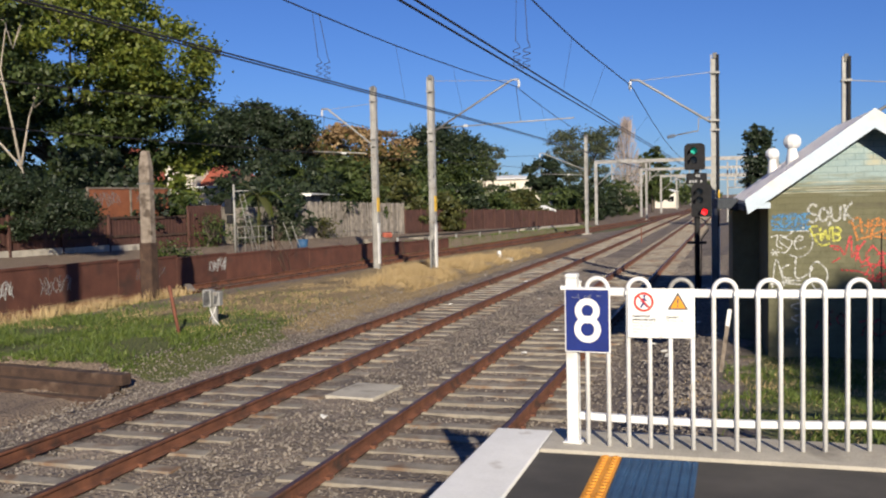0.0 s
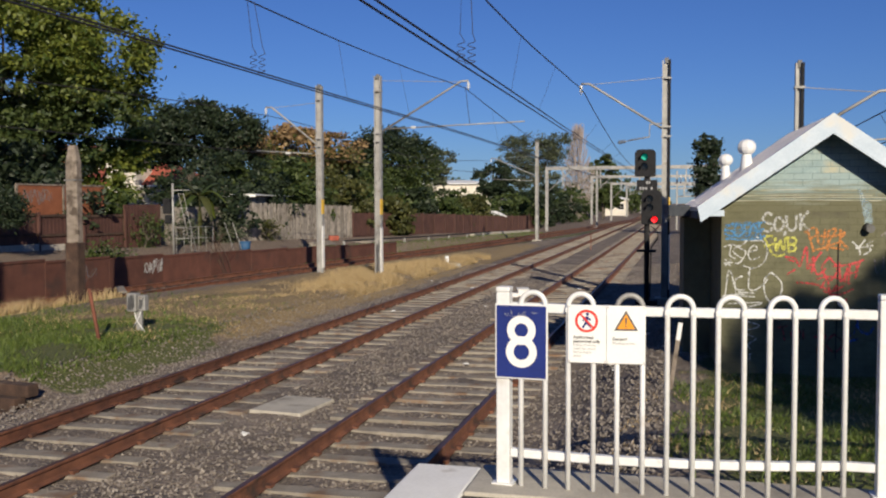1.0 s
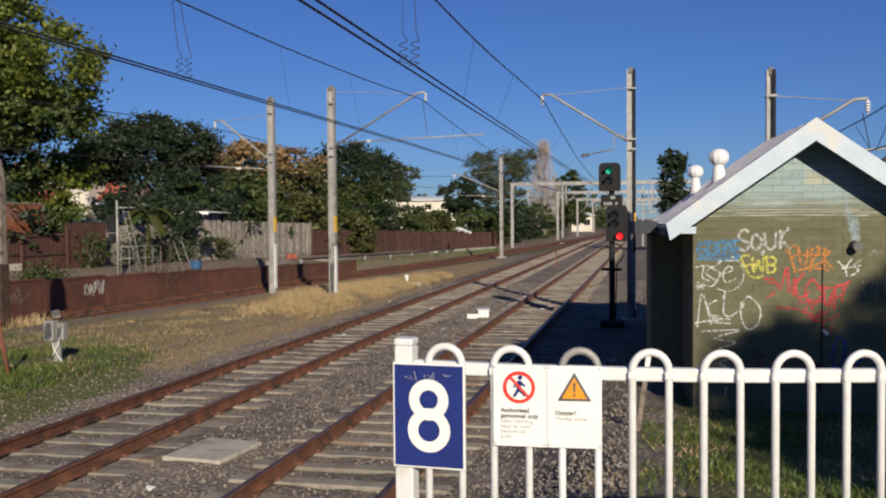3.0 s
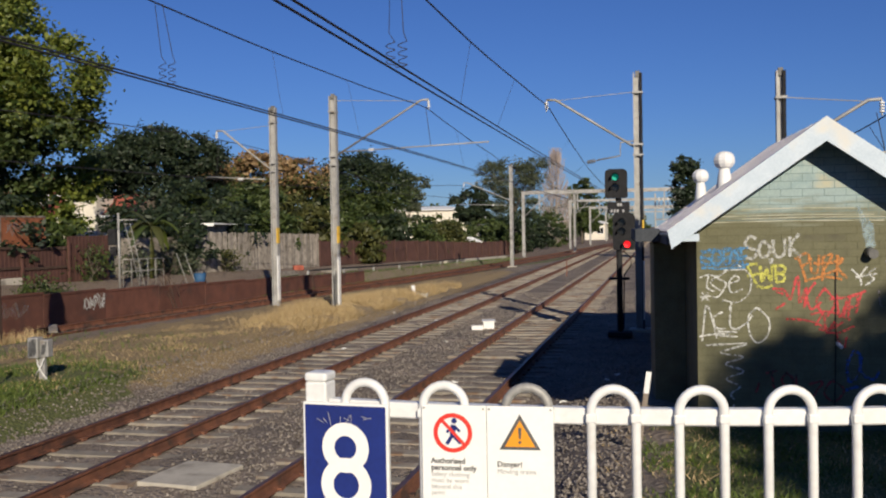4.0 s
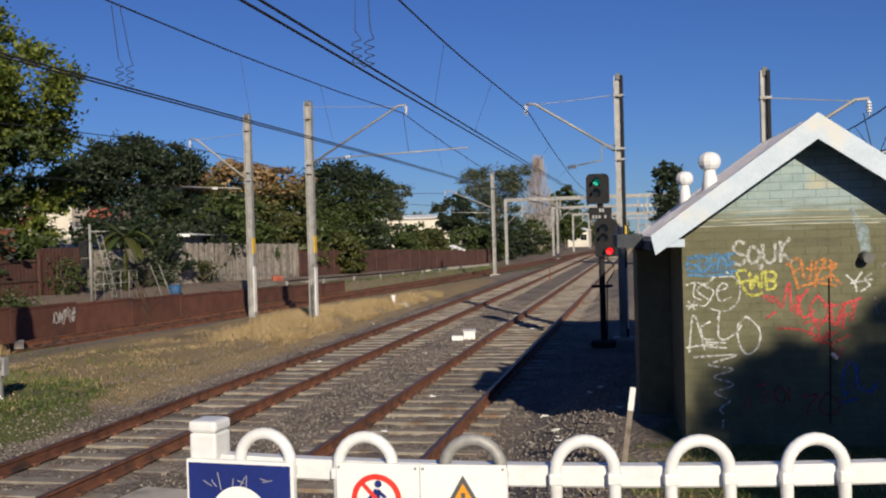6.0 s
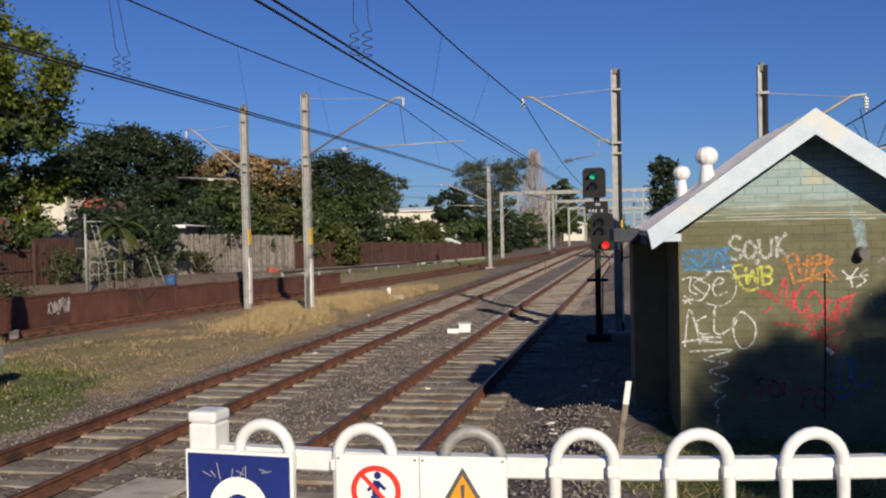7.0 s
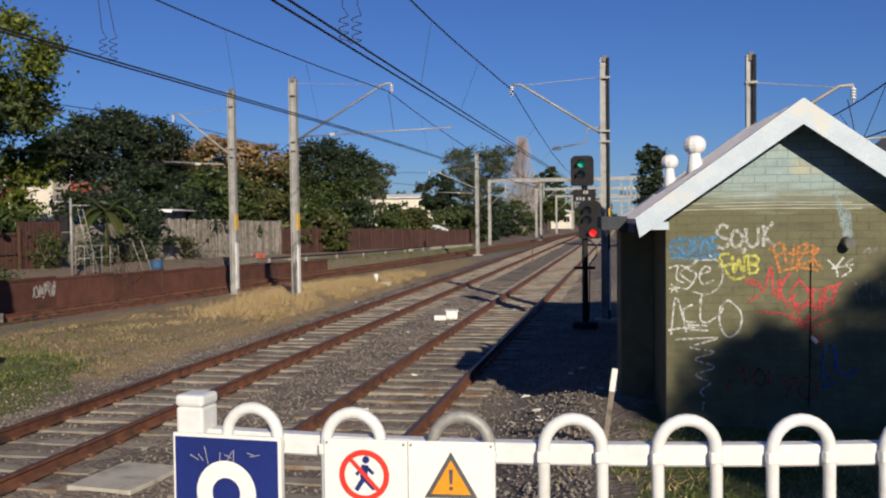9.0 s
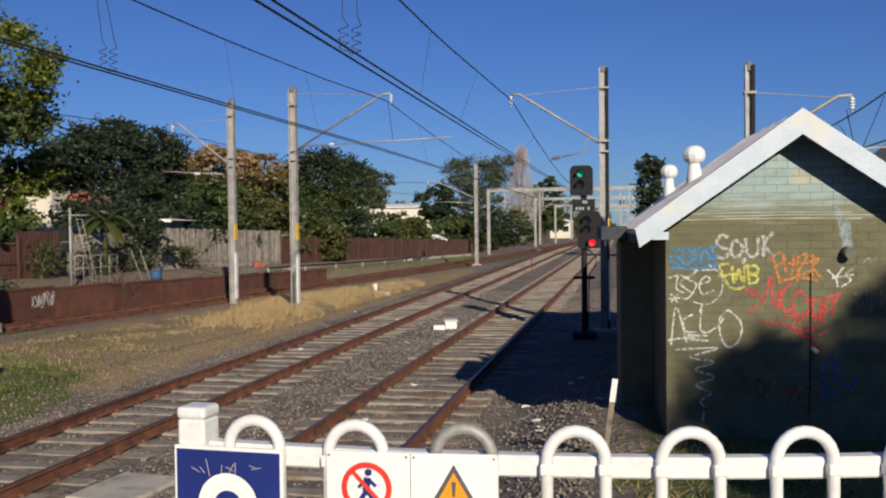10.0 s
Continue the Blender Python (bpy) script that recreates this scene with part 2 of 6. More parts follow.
def flakes(name, centres, size, material, parent=None, flat=0.0, seed=1, long=1.0):
    """Many small leaves, one folded four-sided blade at each centre."""
    rng = np.random.default_rng(seed)
    c = np.asarray(centres)
    k = len(c)
    u = rng.normal(size=(k, 3))
    u[:, 2] *= 1 - flat
    u /= np.linalg.norm(u, axis=1)[:, None]
    w = np.cross(u, rng.normal(size=(k, 3)))
    w /= np.linalg.norm(w, axis=1)[:, None]
    s = (size * rng.uniform(0.6, 1.35, k))[:, None]
    v = np.stack([c - u * s * long, c + w * s * 0.5, c + u * s * long, c - w * s * 0.5], 1).reshape(-1, 3)
    f = np.arange(4 * k).reshape(-1, 4)
    me = bpy.data.meshes.new(name)
    me.from_pydata(v.tolist(), [], f.tolist())
    me.materials.append(material)
    ob = new(name, me)
    if parent:
        ob.parent = parent
    return ob


# ---- the ground ----
L_KNOTS = [(-60, -17.2), (0, -15.7), (15, -15.1), (25, -14.5), (33, -13.9), (42, -12.9), (50, -11.8), (60, -10.7), (75, -9.3), (100, -7.5), (150, -4.7), (240, -1.0), (400, 4.0)]


def siding_x(y):
    """The middle of the old siding, which closes in on the main tracks."""
    return np.interp(y, [k[0] for k in L_KNOTS], [k[1] for k in L_KNOTS])


def ground_z(x, y):
    x, y = np.asarray(x, float), np.asarray(y, float)
    z = np.full(np.broadcast(x, y).shape, -0.193)
    sx = siding_x(y)
    field = smooth(-6.25, -7.4, x) * smooth(sx + 1.0, sx + 2.6, x)
    z = z + field * (0.38 - 0.12 * smooth(24, 34, y) - 0.12 * smooth(45, 70, y))
    z = z - 0.45 * smooth(-6.5, -6.8, x) * smooth(13.0, 12.7, y + 0.12 * (x + 7)) * smooth(-14, -13, x)
    back = smooth(sx - 1.95, sx - 2.4, x)
    z = z + back * (0.95 - 0.25 * smooth(24, 40, y) - 0.3 * smooth(40, 70, y) - 0.35 * smooth(65, 100, y))
    z = z + smooth(sx - 2.4, sx - 5.6, x) * (0.36 - 0.1 * smooth(36, 60, y) - 0.26 * smooth(60, 90, y))
    right = smooth(0.75, 2.4, x)
    z = z + right * (0.58 * smooth(26, 17, y) + 0.12 * smooth(26, 40, y))
    z = z + smooth(0.7, 1.6, x) * 0.4 * smooth(13, 7, y)
    return z


def ground_sheet():
    xs = np.unique(np.concatenate([np.linspace(-900, -60, 12), np.linspace(-60, -24, 13), np.arange(-24, 9, 0.3), np.linspace(9, 60, 12), np.linspace(60, 900, 12)]))
    ys = np.unique(np.concatenate([np.linspace(-120, 0, 12), np.arange(0, 45, 0.35), np.linspace(45, 110, 70), np.linspace(110, 300, 20), np.linspace(300, 1800, 10)]))
    gx, gy = np.meshgrid(xs, ys)
    gz = ground_z(gx, gy)
    rng = np.random.default_rng(4)
    gz = gz + rng.normal(size=gz.shape) * 0.012
    nx, ny = len(xs), len(ys)
    idx = np.arange(nx * ny).reshape(ny, nx)
    faces = np.stack([idx[:-1, :-1], idx[:-1, 1:], idx[1:, 1:], idx[1:, :-1]], -1).reshape(-1, 4)
    me = bpy.data.meshes.new("ground")
    me.from_pydata(np.stack([gx, gy, gz], -1).reshape(-1, 3).tolist(), [], faces.tolist())
    sx = siding_x(gy)
    field = smooth(-5.9, -6.9, gx) * smooth(sx + 1.2, sx + 1.9, gx)
    green = field * smooth(22, 15.5, gy) * smooth(13.1, 13.6, gy) + 0.75 * smooth(2.2, 3.4, gx) * smooth(22, 14, gy) * smooth(1.0, 5.0, gy)
    green = green + 0.8 * smooth(sx + 2.6, sx + 2.0, gx) * smooth(sx + 1.3, sx + 1.6, gx) * smooth(40, 46, gy)
    straw = field * (0.8 * smooth(16, 20, gy) + 0.2 * smooth(25, 30, gy)) * smooth(75, 50, gy) * (0.15 + 0.85 * smooth(-11.6, -10.2, gx)) + smooth(2.5, 3.5, gx) * smooth(24, 30, gy)
    path = smooth(sx - 1.9, sx - 2.1, gx) + smooth(-6.4, -6.7, gx) * smooth(13.2, 12.9, gy + 0.12 * (gx + 7)) * smooth(-16, -15, gx)
    path = np.maximum(path, smooth(14, 12.9, gy) * smooth(15, 13, gy) * field * 0.7)
    # brown earth on the verge and round the old siding
    path = np.maximum(path, 0.9 * field * smooth(16, 20, gy) * smooth(60, 45, gy))
    path = np.maximum(path, 0.8 * smooth(sx + 2.3, sx + 1.7, gx) * smooth(sx - 2.0, sx - 1.6, gx) * smooth(70, 50, gy))
    for key, val in (("green", green), ("straw", straw), ("path", path)):
        me.attributes.new(key, "FLOAT", "POINT").data.foreach_set("value", np.clip(val, 0, 1).reshape(-1).astype(np.float32))
    for p in me.polygons:
        p.use_smooth = True
    ob = new("ground", me)
    m = bpy.data.materials.new("ballast_and_verge")
    m.use_nodes = True
    n, l = m.node_tree.nodes, m.node_tree.links
    b = n["Principled BSDF"]
    b.inputs["Roughness"].default_value = 0.97
    geo = n.new("ShaderNodeNewGeometry")
    vor = n.new("ShaderNodeTexVoronoi")
    vor.inputs["Scale"].default_value = 17
    l.new(geo.outputs["Position"], vor.inputs["Vector"])
    gravel = n.new("ShaderNodeValToRGB")
    gravel.color_ramp.elements[0].color, gravel.color_ramp.elements[1].color = (0.145, 0.123, 0.104, 1), (0.29, 0.25, 0.21, 1)
    l.new(vor.outputs["Color"], gravel.inputs[0])
    out = gravel.outputs[0]

    def noise_tex(scale, detail=6):
        t = n.new("ShaderNodeTexNoise")
        t.inputs["Scale"].default_value, t.inputs["Detail"].default_value = scale, detail
        l.new(geo.outputs["Position"], t.inputs["Vector"])
        return t.outputs[0]

    patch = n.new("ShaderNodeValToRGB")
    patch.color_ramp.elements[0].position, patch.color_ramp.elements[1].position = 0.4, 0.66
    patch.color_ramp.elements[0].color, patch.color_ramp.elements[1].color = (0.62, 0.58, 0.55, 1), (1.1, 1.03, 0.95, 1)
    l.new(noise_tex(0.9), patch.inputs[0])
    tone = n.new("ShaderNodeMix")
    tone.data_type, tone.blend_type = "RGBA", "MULTIPLY"
    tone.inputs["Factor"].default_value = 1
    l.new(out, tone.inputs["A"])
    l.new(patch.outputs[0], tone.inputs["B"])
    out = tone.outputs["Result"]
    edge, grain = noise_tex(2.2), noise_tex(34, 3)
    for key, low, high in (("path", (0.13, 0.095, 0.068), (0.26, 0.195, 0.14)), ("straw", (0.17, 0.12, 0.06), (0.34, 0.245, 0.12)), ("green", (0.05, 0.07, 0.015), (0.125, 0.125, 0.035))):
        at = n.new("ShaderNodeAttribute")
        at.attribute_name = key
        ad = n.new("ShaderNodeMath")
        ad.operation = "ADD"
        l.new(at.outputs["Fac"], ad.inputs[0])
        l.new(edge, ad.inputs[1])
        r = n.new("ShaderNodeValToRGB")
        r.color_ramp.elements[0].position, r.color_ramp.elements[1].position = 0.82, 0.98
        l.new(ad.outputs[0], r.inputs[0])
        c = n.new("ShaderNodeValToRGB")
        c.color_ramp.elements[0].position, c.color_ramp.elements[1].position = 0.35, 0.65
        c.color_ramp.elements[0].color, c.color_ramp.elements[1].color = (*low, 1), (*high, 1)
        l.new(grain, c.inputs[0])
        mix = n.new("ShaderNodeMix")
        mix.data_type = "RGBA"
        l.new(r.outputs[0], mix.inputs["Factor"])
        l.new(out, mix.inputs["A"])
        l.new(c.outputs[0], mix.inputs["B"])
        out = mix.outputs["Result"]
    l.new(out, b.inputs["Base Color"])
    bp = n.new("ShaderNodeBump")
    bp.inputs["Strength"].default_value, bp.inputs["Distance"].default_value = 0.8, 0.04
    l.new(vor.outputs["Distance"], bp.inputs["Height"])
    l.new(bp.outputs[0], b.inputs["Normal"])
    me.materials.append(m)
    return tagged(ob, "grey ballast, green verge and dry grass beside the tracks", "ground", kind="structure")


ground_sheet()


# ---- tracks ----
def rail_profile():
    return [(-0.065, -0.16), (0.065, -0.16), (0.065, -0.148), (0.012, -0.13), (0.009, -0.045), (0.034, -0.03), (0.035, -0.004), (0.028, 0.0), (-0.028, 0.0), (-0.035, -0.004), (-0.034, -0.03), (-0.009, -0.045), (-0.012, -0.13), (-0.065, -0.148)]


def rail(parent, line):
    """A rail along a line of (x, y) points."""
    bm = bmesh.new()
    prof = rail_profile()
    rings = []
    for x, y in line:
        rings.append([bm.verts.new((x + px, y, pz)) for px, pz in prof])
    k = len(prof)
    for a, b in zip(rings, rings[1:]):
        for j in range(k):
            f = bm.faces.new((a[j], a[(j + 1) % k], b[(j + 1) % k], b[j]))
            f.material_index = 1 if j == 7 else 0
    bm.faces.new(rings[0])
    bm.faces.new(list(reversed(rings[-1])))
    ob = part("rail", bm, M_RAIL, parent)
    ob.data.materials.append(M_RAILTOP)
    return ob


def sleeper_mesh():
    bm = bmesh.new()
    box(bm, -1.25, 1.25, -0.115, 0.115, -0.36, -0.165, 0.012)
    return mesh_of("sleeper", bm, M_SLEEPER)


SLEEPER = sleeper_mesh()


OLD_SLEEPER = SLEEPER.copy()
OLD_SLEEPER.materials.clear()
OLD_SLEEPER.materials.append(M_DARKTIMBER)


def track(name, label, centre, y0, y1, singles):
    top = thing(name, label, "railway track", (0, 0, 0), kind="structure")
    line = [(0, y) for y in (y0, 0, 20, 60, 120, 200, y1)]
    for s in (-0.7525, 0.7525):
        rail(top, [(centre(y) + s, y) for _, y in line] if name != "siding_track" else [(centre(y) + s, y) for y in np.linspace(y0, y1, 60)])
    rng = np.random.default_rng(len(name))
    clips = bmesh.new()
    y = -13.0 if name != "siding_track" else 9.0
    far = bmesh.new()
    while y < min(y1, 260):
        if y < singles:
            ob = new("sleeper", SLEEPER if name != "siding_track" else OLD_SLEEPER)
            ob.parent = top
            ob.matrix_local = pose(centre(y) + rng.normal() * 0.012, y, rng.normal() * 0.008, 0, 0, rng.normal() * 0.5)
        else:
            box(far, centre(y) - 1.25, centre(y) + 1.25, y - 0.115, y + 0.115, -0.36, -0.165)
        if y < 45:
            for x in (-0.7525, 0.7525):
                for s in (-1, 1):
                    c = centre(y) + x + s * 0.075
                    box(clips, c - 0.03, c + 0.03, y - 0.05, y + 0.05, -0.168, -0.128)
        y += 0.65 if y < 110 else 1.3
    tagged(part("rail_clips", clips, M_RAIL, top), kind="stuff")
    if len(far.verts):
        tagged(part("far_sleepers", far, M_SLEEPER if name != "siding_track" else M_DARKTIMBER, top), kind="stuff")
    return top


track("platform_track", "rusty rails on grey concrete sleepers beside the platform", lambda y: -0.7525, -60, 700, 95)
track("middle_track", "rusty rails on pale concrete sleepers in ballast", lambda y: -4.52, -60, 700, 95)
track("siding_track", "old rusty siding rails sunk in brown ballast", lambda y: float(siding_x(y)), -60, 380, 30)


# ---- platform ----
def platform():
    top = thing("platform", "asphalt station platform end with a white edge", "platform", kind="structure")
    boxes("platform_body", M_CONC, top, (1.14, 9.0, -60, 6.36, -0.6, 1.085))
    boxes("deck", M_ASPHALT, top, (1.46, 9.0, -60, 5.86, 1.06, 1.15))
    boxes("end_kerb", M_CONC, top, (1.46, 9.0, 5.863, 6.41, 1.0, 1.172), label="pale concrete kerb under the fence", bevel=0.01)
    boxes("edge_coping", M_COPING, top, (1.07, 1.457, -60, 6.37, 1.02, 1.165), label="white painted edge slab", bevel=0.012)
    bm = bmesh.new()
    box(bm, 1.845, 1.97, -12, 5.84, 1.12, 1.154)
    y = 0.0
    while y < 5.82:
        for x in (1.876, 1.938):
            disc(bm, (x, y, 1.157), 0.02, "Z", 0.01, 8)
        y += 0.06
    part("warning_strip", bm, M_ORANGE, top, "orange-yellow strip of raised dots")
    bm = bmesh.new()
    box(bm, 1.98, 2.42, -12, 5.84, 1.12, 1.152)
    for i in range(8):
        x = 2.0 + i * 0.056
        box(bm, x, x + 0.03, -4, 5.82, 1.15, 1.158)
    part("tactile_strip", bm, M_BLUEPAVE, top, "blue ribbed tactile paving")


platform()


# unseen plain wall added along the platform rear to hold back sky light
boxes("sky_block_wall", M_CONC, None, (8.7, 8.95, -45, 5.6, 1.15, 4.2))
tagged(bpy.data.objects["sky_block_wall"], "unseen pale wall added along the platform rear to block sky light", "wall", kind="structure")


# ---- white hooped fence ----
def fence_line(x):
    """The line of the platform end fence, bowed to follow the lens's barrel distortion: y, the turn in degrees, and the
    fall of its top.
    """
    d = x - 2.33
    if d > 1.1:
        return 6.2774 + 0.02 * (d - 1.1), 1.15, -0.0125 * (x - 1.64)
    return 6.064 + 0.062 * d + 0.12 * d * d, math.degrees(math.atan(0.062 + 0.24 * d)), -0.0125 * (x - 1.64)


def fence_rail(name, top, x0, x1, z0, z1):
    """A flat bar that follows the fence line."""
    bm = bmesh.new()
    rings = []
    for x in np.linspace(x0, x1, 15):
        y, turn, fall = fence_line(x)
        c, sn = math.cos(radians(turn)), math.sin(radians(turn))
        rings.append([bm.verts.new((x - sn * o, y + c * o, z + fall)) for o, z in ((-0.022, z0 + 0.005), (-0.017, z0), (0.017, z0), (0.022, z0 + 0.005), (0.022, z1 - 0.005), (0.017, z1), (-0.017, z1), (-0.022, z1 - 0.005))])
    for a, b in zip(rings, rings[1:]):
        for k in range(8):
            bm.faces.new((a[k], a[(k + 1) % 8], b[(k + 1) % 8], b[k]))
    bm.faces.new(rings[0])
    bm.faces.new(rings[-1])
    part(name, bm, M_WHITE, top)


def fence(x0, x1, first, label, worn=-1):
    top = thing("platform_fence", label, "fence", group="platform end fence")
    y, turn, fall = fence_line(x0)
    post = boxes("post", M_WHITE, top, (-0.037, 0.037, -0.037, 0.037, 1.172, 2.222 + fall), bevel=0.007)
    cap = boxes("post_cap", M_WHITE, top, (-0.039, 0.039, -0.039, 0.039, 2.2225 + fall, 2.252 + fall), bevel=0.009)
    foot = boxes("foot_plate", M_WHITE, top, (-0.06, 0.06, -0.06, 0.06, 1.1725, 1.181), bevel=0.002)
    for ob in (post, cap, foot):
        ob.matrix_local = pose(x0, y, 0, 0, 0, turn)
    fence_rail("top_rail", top, x0 + 0.04, x1, 2.118, 2.168)
    fence_rail("bottom_rail", top, x0 + 0.04, x1, 1.322, 1.368)
    x, i = first, 0
    while x < x1 - 0.06:
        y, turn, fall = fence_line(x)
        arc = [(-0.066 * math.cos(a), -0.031, 2.163 + fall + 0.066 * math.sin(a)) for a in (math.pi * j / 12 for j in range(13))]
        if i == worn:
            pieces = [tubes("hoop_bar", M_STEEL, top, 0.0145, arc, n=10, label="bare grey hoop with worn paint")]
            pieces += [tubes("leg_bar", M_WHITE, top, 0.0145, [(k, -0.031, 1.172), (k, -0.031, 2.162 + fall)], n=10) for k in (-0.066, 0.066)]
        else:
            pieces = [tubes("hoop_bar", M_WHITE, top, 0.0145, [(-0.066, -0.031, 1.172)] + arc + [(0.066, -0.031, 1.172)], n=10)]
        pieces += [boxes("bracket", M_WHITE, top, (k - 0.016, k + 0.016, -0.047, -0.023, 2.130 + fall, 2.156 + fall), bevel=0.003) for k in (-0.066, 0.066)]
        for ob in pieces:
            ob.matrix_local = pose(x, y, 0, 0, 0, turn)
        x += 0.2534
        i += 1
    return top


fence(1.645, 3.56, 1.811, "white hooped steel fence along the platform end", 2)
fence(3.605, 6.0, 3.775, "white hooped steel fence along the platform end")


# ---- signs on the fence ----
def lettering(name, text, size, material, parent, loc, label="", bold=0.0, align="LEFT"):
    cu = bpy.data.curves.new(name, "FONT")
    cu.body, cu.size, cu.extrude, cu.offset, cu.align_x = text, size, 0.0006, bold, align
    cu.materials.append(material)
    ob = new(name, cu)
    ob.parent = parent
    ob.matrix_local = pose(*loc, 90, 0, 0)
    if label:
        ob["label"] = label
    return ob


SIGN_X = 1.604


def number_sign():
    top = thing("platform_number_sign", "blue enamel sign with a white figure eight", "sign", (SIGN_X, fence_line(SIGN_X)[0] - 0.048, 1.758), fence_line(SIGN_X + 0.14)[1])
    boxes("plate", M_SIGNWHITE, top, (0, 0.288, -0.006, 0.006, 0, 0.404), label="white edged plate", bevel=0.002)
    boxes("face", M_SIGNBLUE, top, (0.008, 0.280, -0.009, -0.0062, 0.008, 0.396), label="deep blue face")
    bm = bmesh.new()
    for z, r in ((0.265, 0.058), (0.148, 0.064)):
        ring = [(0.146 + r * math.cos(a), -0.0125, z + r * math.sin(a)) for a in (2 * math.pi * j / 32 for j in range(33))]
        for p, q in zip(ring, ring[1:]):
            pv, qv = Vector(p), Vector(q)
            c = Vector((0.146, -0.0125, z))
            k = 0.021 / r
            quad = [pv + (pv - c) * k, qv + (qv - c) * k, qv - (qv - c) * k, pv - (pv - c) * k]
            bm.faces.new([bm.verts.new(v + Vector((0, 0 if z > 0.2 else 0.0008, 0))) for v in quad])
    part("figure", bm, M_SIGNWHITE, top, "white figure eight")
    bm = bmesh.new()
    rng = random.Random(3)
    x = 0.05
    for i in range(9):
        a, c = x + rng.uniform(-0.01, 0.03), x + rng.uniform(0.0, 0.04)
        tube(bm, [(a, -0.0105, 0.34 + rng.uniform(0, 0.035)), (c, -0.0105, 0.325 + rng.uniform(-0.02, 0.04))], 0.0011, 4)
        x += 0.019
    tagged(part("scratches", bm, M_GREYINK, top, "pale scratched scribble"), kind="stuff")


def notice(x, label):
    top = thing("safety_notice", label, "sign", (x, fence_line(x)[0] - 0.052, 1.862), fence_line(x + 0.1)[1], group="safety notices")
    boxes("plate", M_SIGNWHITE, top, (0, 0.2, -0.005, 0.005, 0, 0.305), bevel=0.002)
    for u, z in ((0.008, 0.296), (0.192, 0.296), (0.008, 0.01), (0.192, 0.01)):
        bm = bmesh.new()
        disc(bm, (u, -0.0065, z), 0.003, "Y", 0.003, 8)
        part("bolt", bm, M_STEEL, top)
    return top


def notices():
    a = notice(1.999, "white notice with a red no-walking circle and black words")
    bm = bmesh.new()
    n = 40
    for j in range(n):
        t0, t1 = 2 * math.pi * j / n, 2 * math.pi * (j + 1) / n
        bm.faces.new([bm.verts.new((0.098 + r * math.cos(t), -0.0085, 0.222 + r * math.sin(t))) for r, t in ((0.047, t0), (0.047, t1), (0.060, t1), (0.060, t0))])
    part("red_ring", bm, M_SIGNRED, a, "red prohibition ring")
    bm = bmesh.new()
    disc(bm, (0.102, -0.0065, 0.258), 0.0085, "Y", 0.002, 14)
    for line, r in (([(0.100, 0.246), (0.096, 0.214)], 0.0085), ([(0.098, 0.242), (0.078, 0.222)], 0.004), ([(0.102, 0.242), (0.120, 0.226)], 0.004), ([(0.096, 0.214), (0.078, 0.186)], 0.0055), ([(0.098, 0.214), (0.122, 0.19)], 0.0055)):
        (x0, z0), (x1, z1) = line
        d = Vector((x1 - x0, 0, z1 - z0)).normalized() * r
        s = Vector((-d.z, 0, d.x))
        p, q = Vector((x0, -0.0068, z0)), Vector((x1, -0.0068, z1))
        bm.faces.new([bm.verts.new(v) for v in (p - s, q - s, q + s, p + s)])
    part("pictogram", bm, M_SIGNBLUE, a, "dark blue pictogram")
    bm = bmesh.new()
    bm.faces.new([bm.verts.new((x, -0.0078, z)) for x, z in ((0.058, 0.259), (0.134, 0.178), (0.141, 0.185), (0.065, 0.266))])
    part("red_bar", bm, M_SIGNRED, a, "red slanting bar")
    for i, t in enumerate(("Authorised", "personnel only")):
        lettering("lettering", t, 0.0235, M_INK, a, (0.028, -0.0062, 0.128 - 0.021 * i), bold=0.0006)
    for i, t in enumerate(("Safety clothing", "must be worn", "beyond this", "point")):
        lettering("lettering", t, 0.0205, M_GREYINK, a, (0.028, -0.0062, 0.088 - 0.019 * i))
    b = notice(2.2005, "white notice with an amber warning triangle and words")

    def triangle(name, k, y, material):
        bm = bmesh.new()
        bm.faces.new([bm.verts.new((0.1 + x * k, y, 0.21 + z * k)) for x, z in ((-0.062, -0.035), (0.062, -0.035), (0.0, 0.072))])
        part(name, bm, material, b)

    triangle("triangle_border", 1.0, -0.0065, M_INK)
    triangle("triangle_face", 0.74, -0.0075, M_SIGNAMBER)
    bm = bmesh.new()
    bm.faces.new([bm.verts.new((0.1 + x, -0.0086, z)) for x, z in ((-0.003, 0.208), (0.003, 0.208), (0.005, 0.242), (-0.005, 0.242))])
    disc(bm, (0.1, -0.0086, 0.198), 0.0045, "Y", 0.001, 10)
    part("exclamation_mark", bm, M_INK, b)
    lettering("lettering", "Danger!", 0.0235, M_INK, b, (0.03, -0.0062, 0.123), bold=0.0004)
    lettering("lettering", "Moving trains", 0.0215, M_GREYINK, b, (0.03, -0.0062, 0.102))


number_sign()
notices()


# ---- the brick hut ----
HUT_X, HUT_Y, HUT_Z, HUT_TURN = 3.10, 14.35, 0.22, 3.0
HUT_W, HUT_D, HUT_H = 2.66, 3.0, 2.56
HUT_RISE = 0.935
OLIVE_TONE, BLUE_TONE = (0.118, 0.113, 0.06), (0.275, 0.355, 0.35)


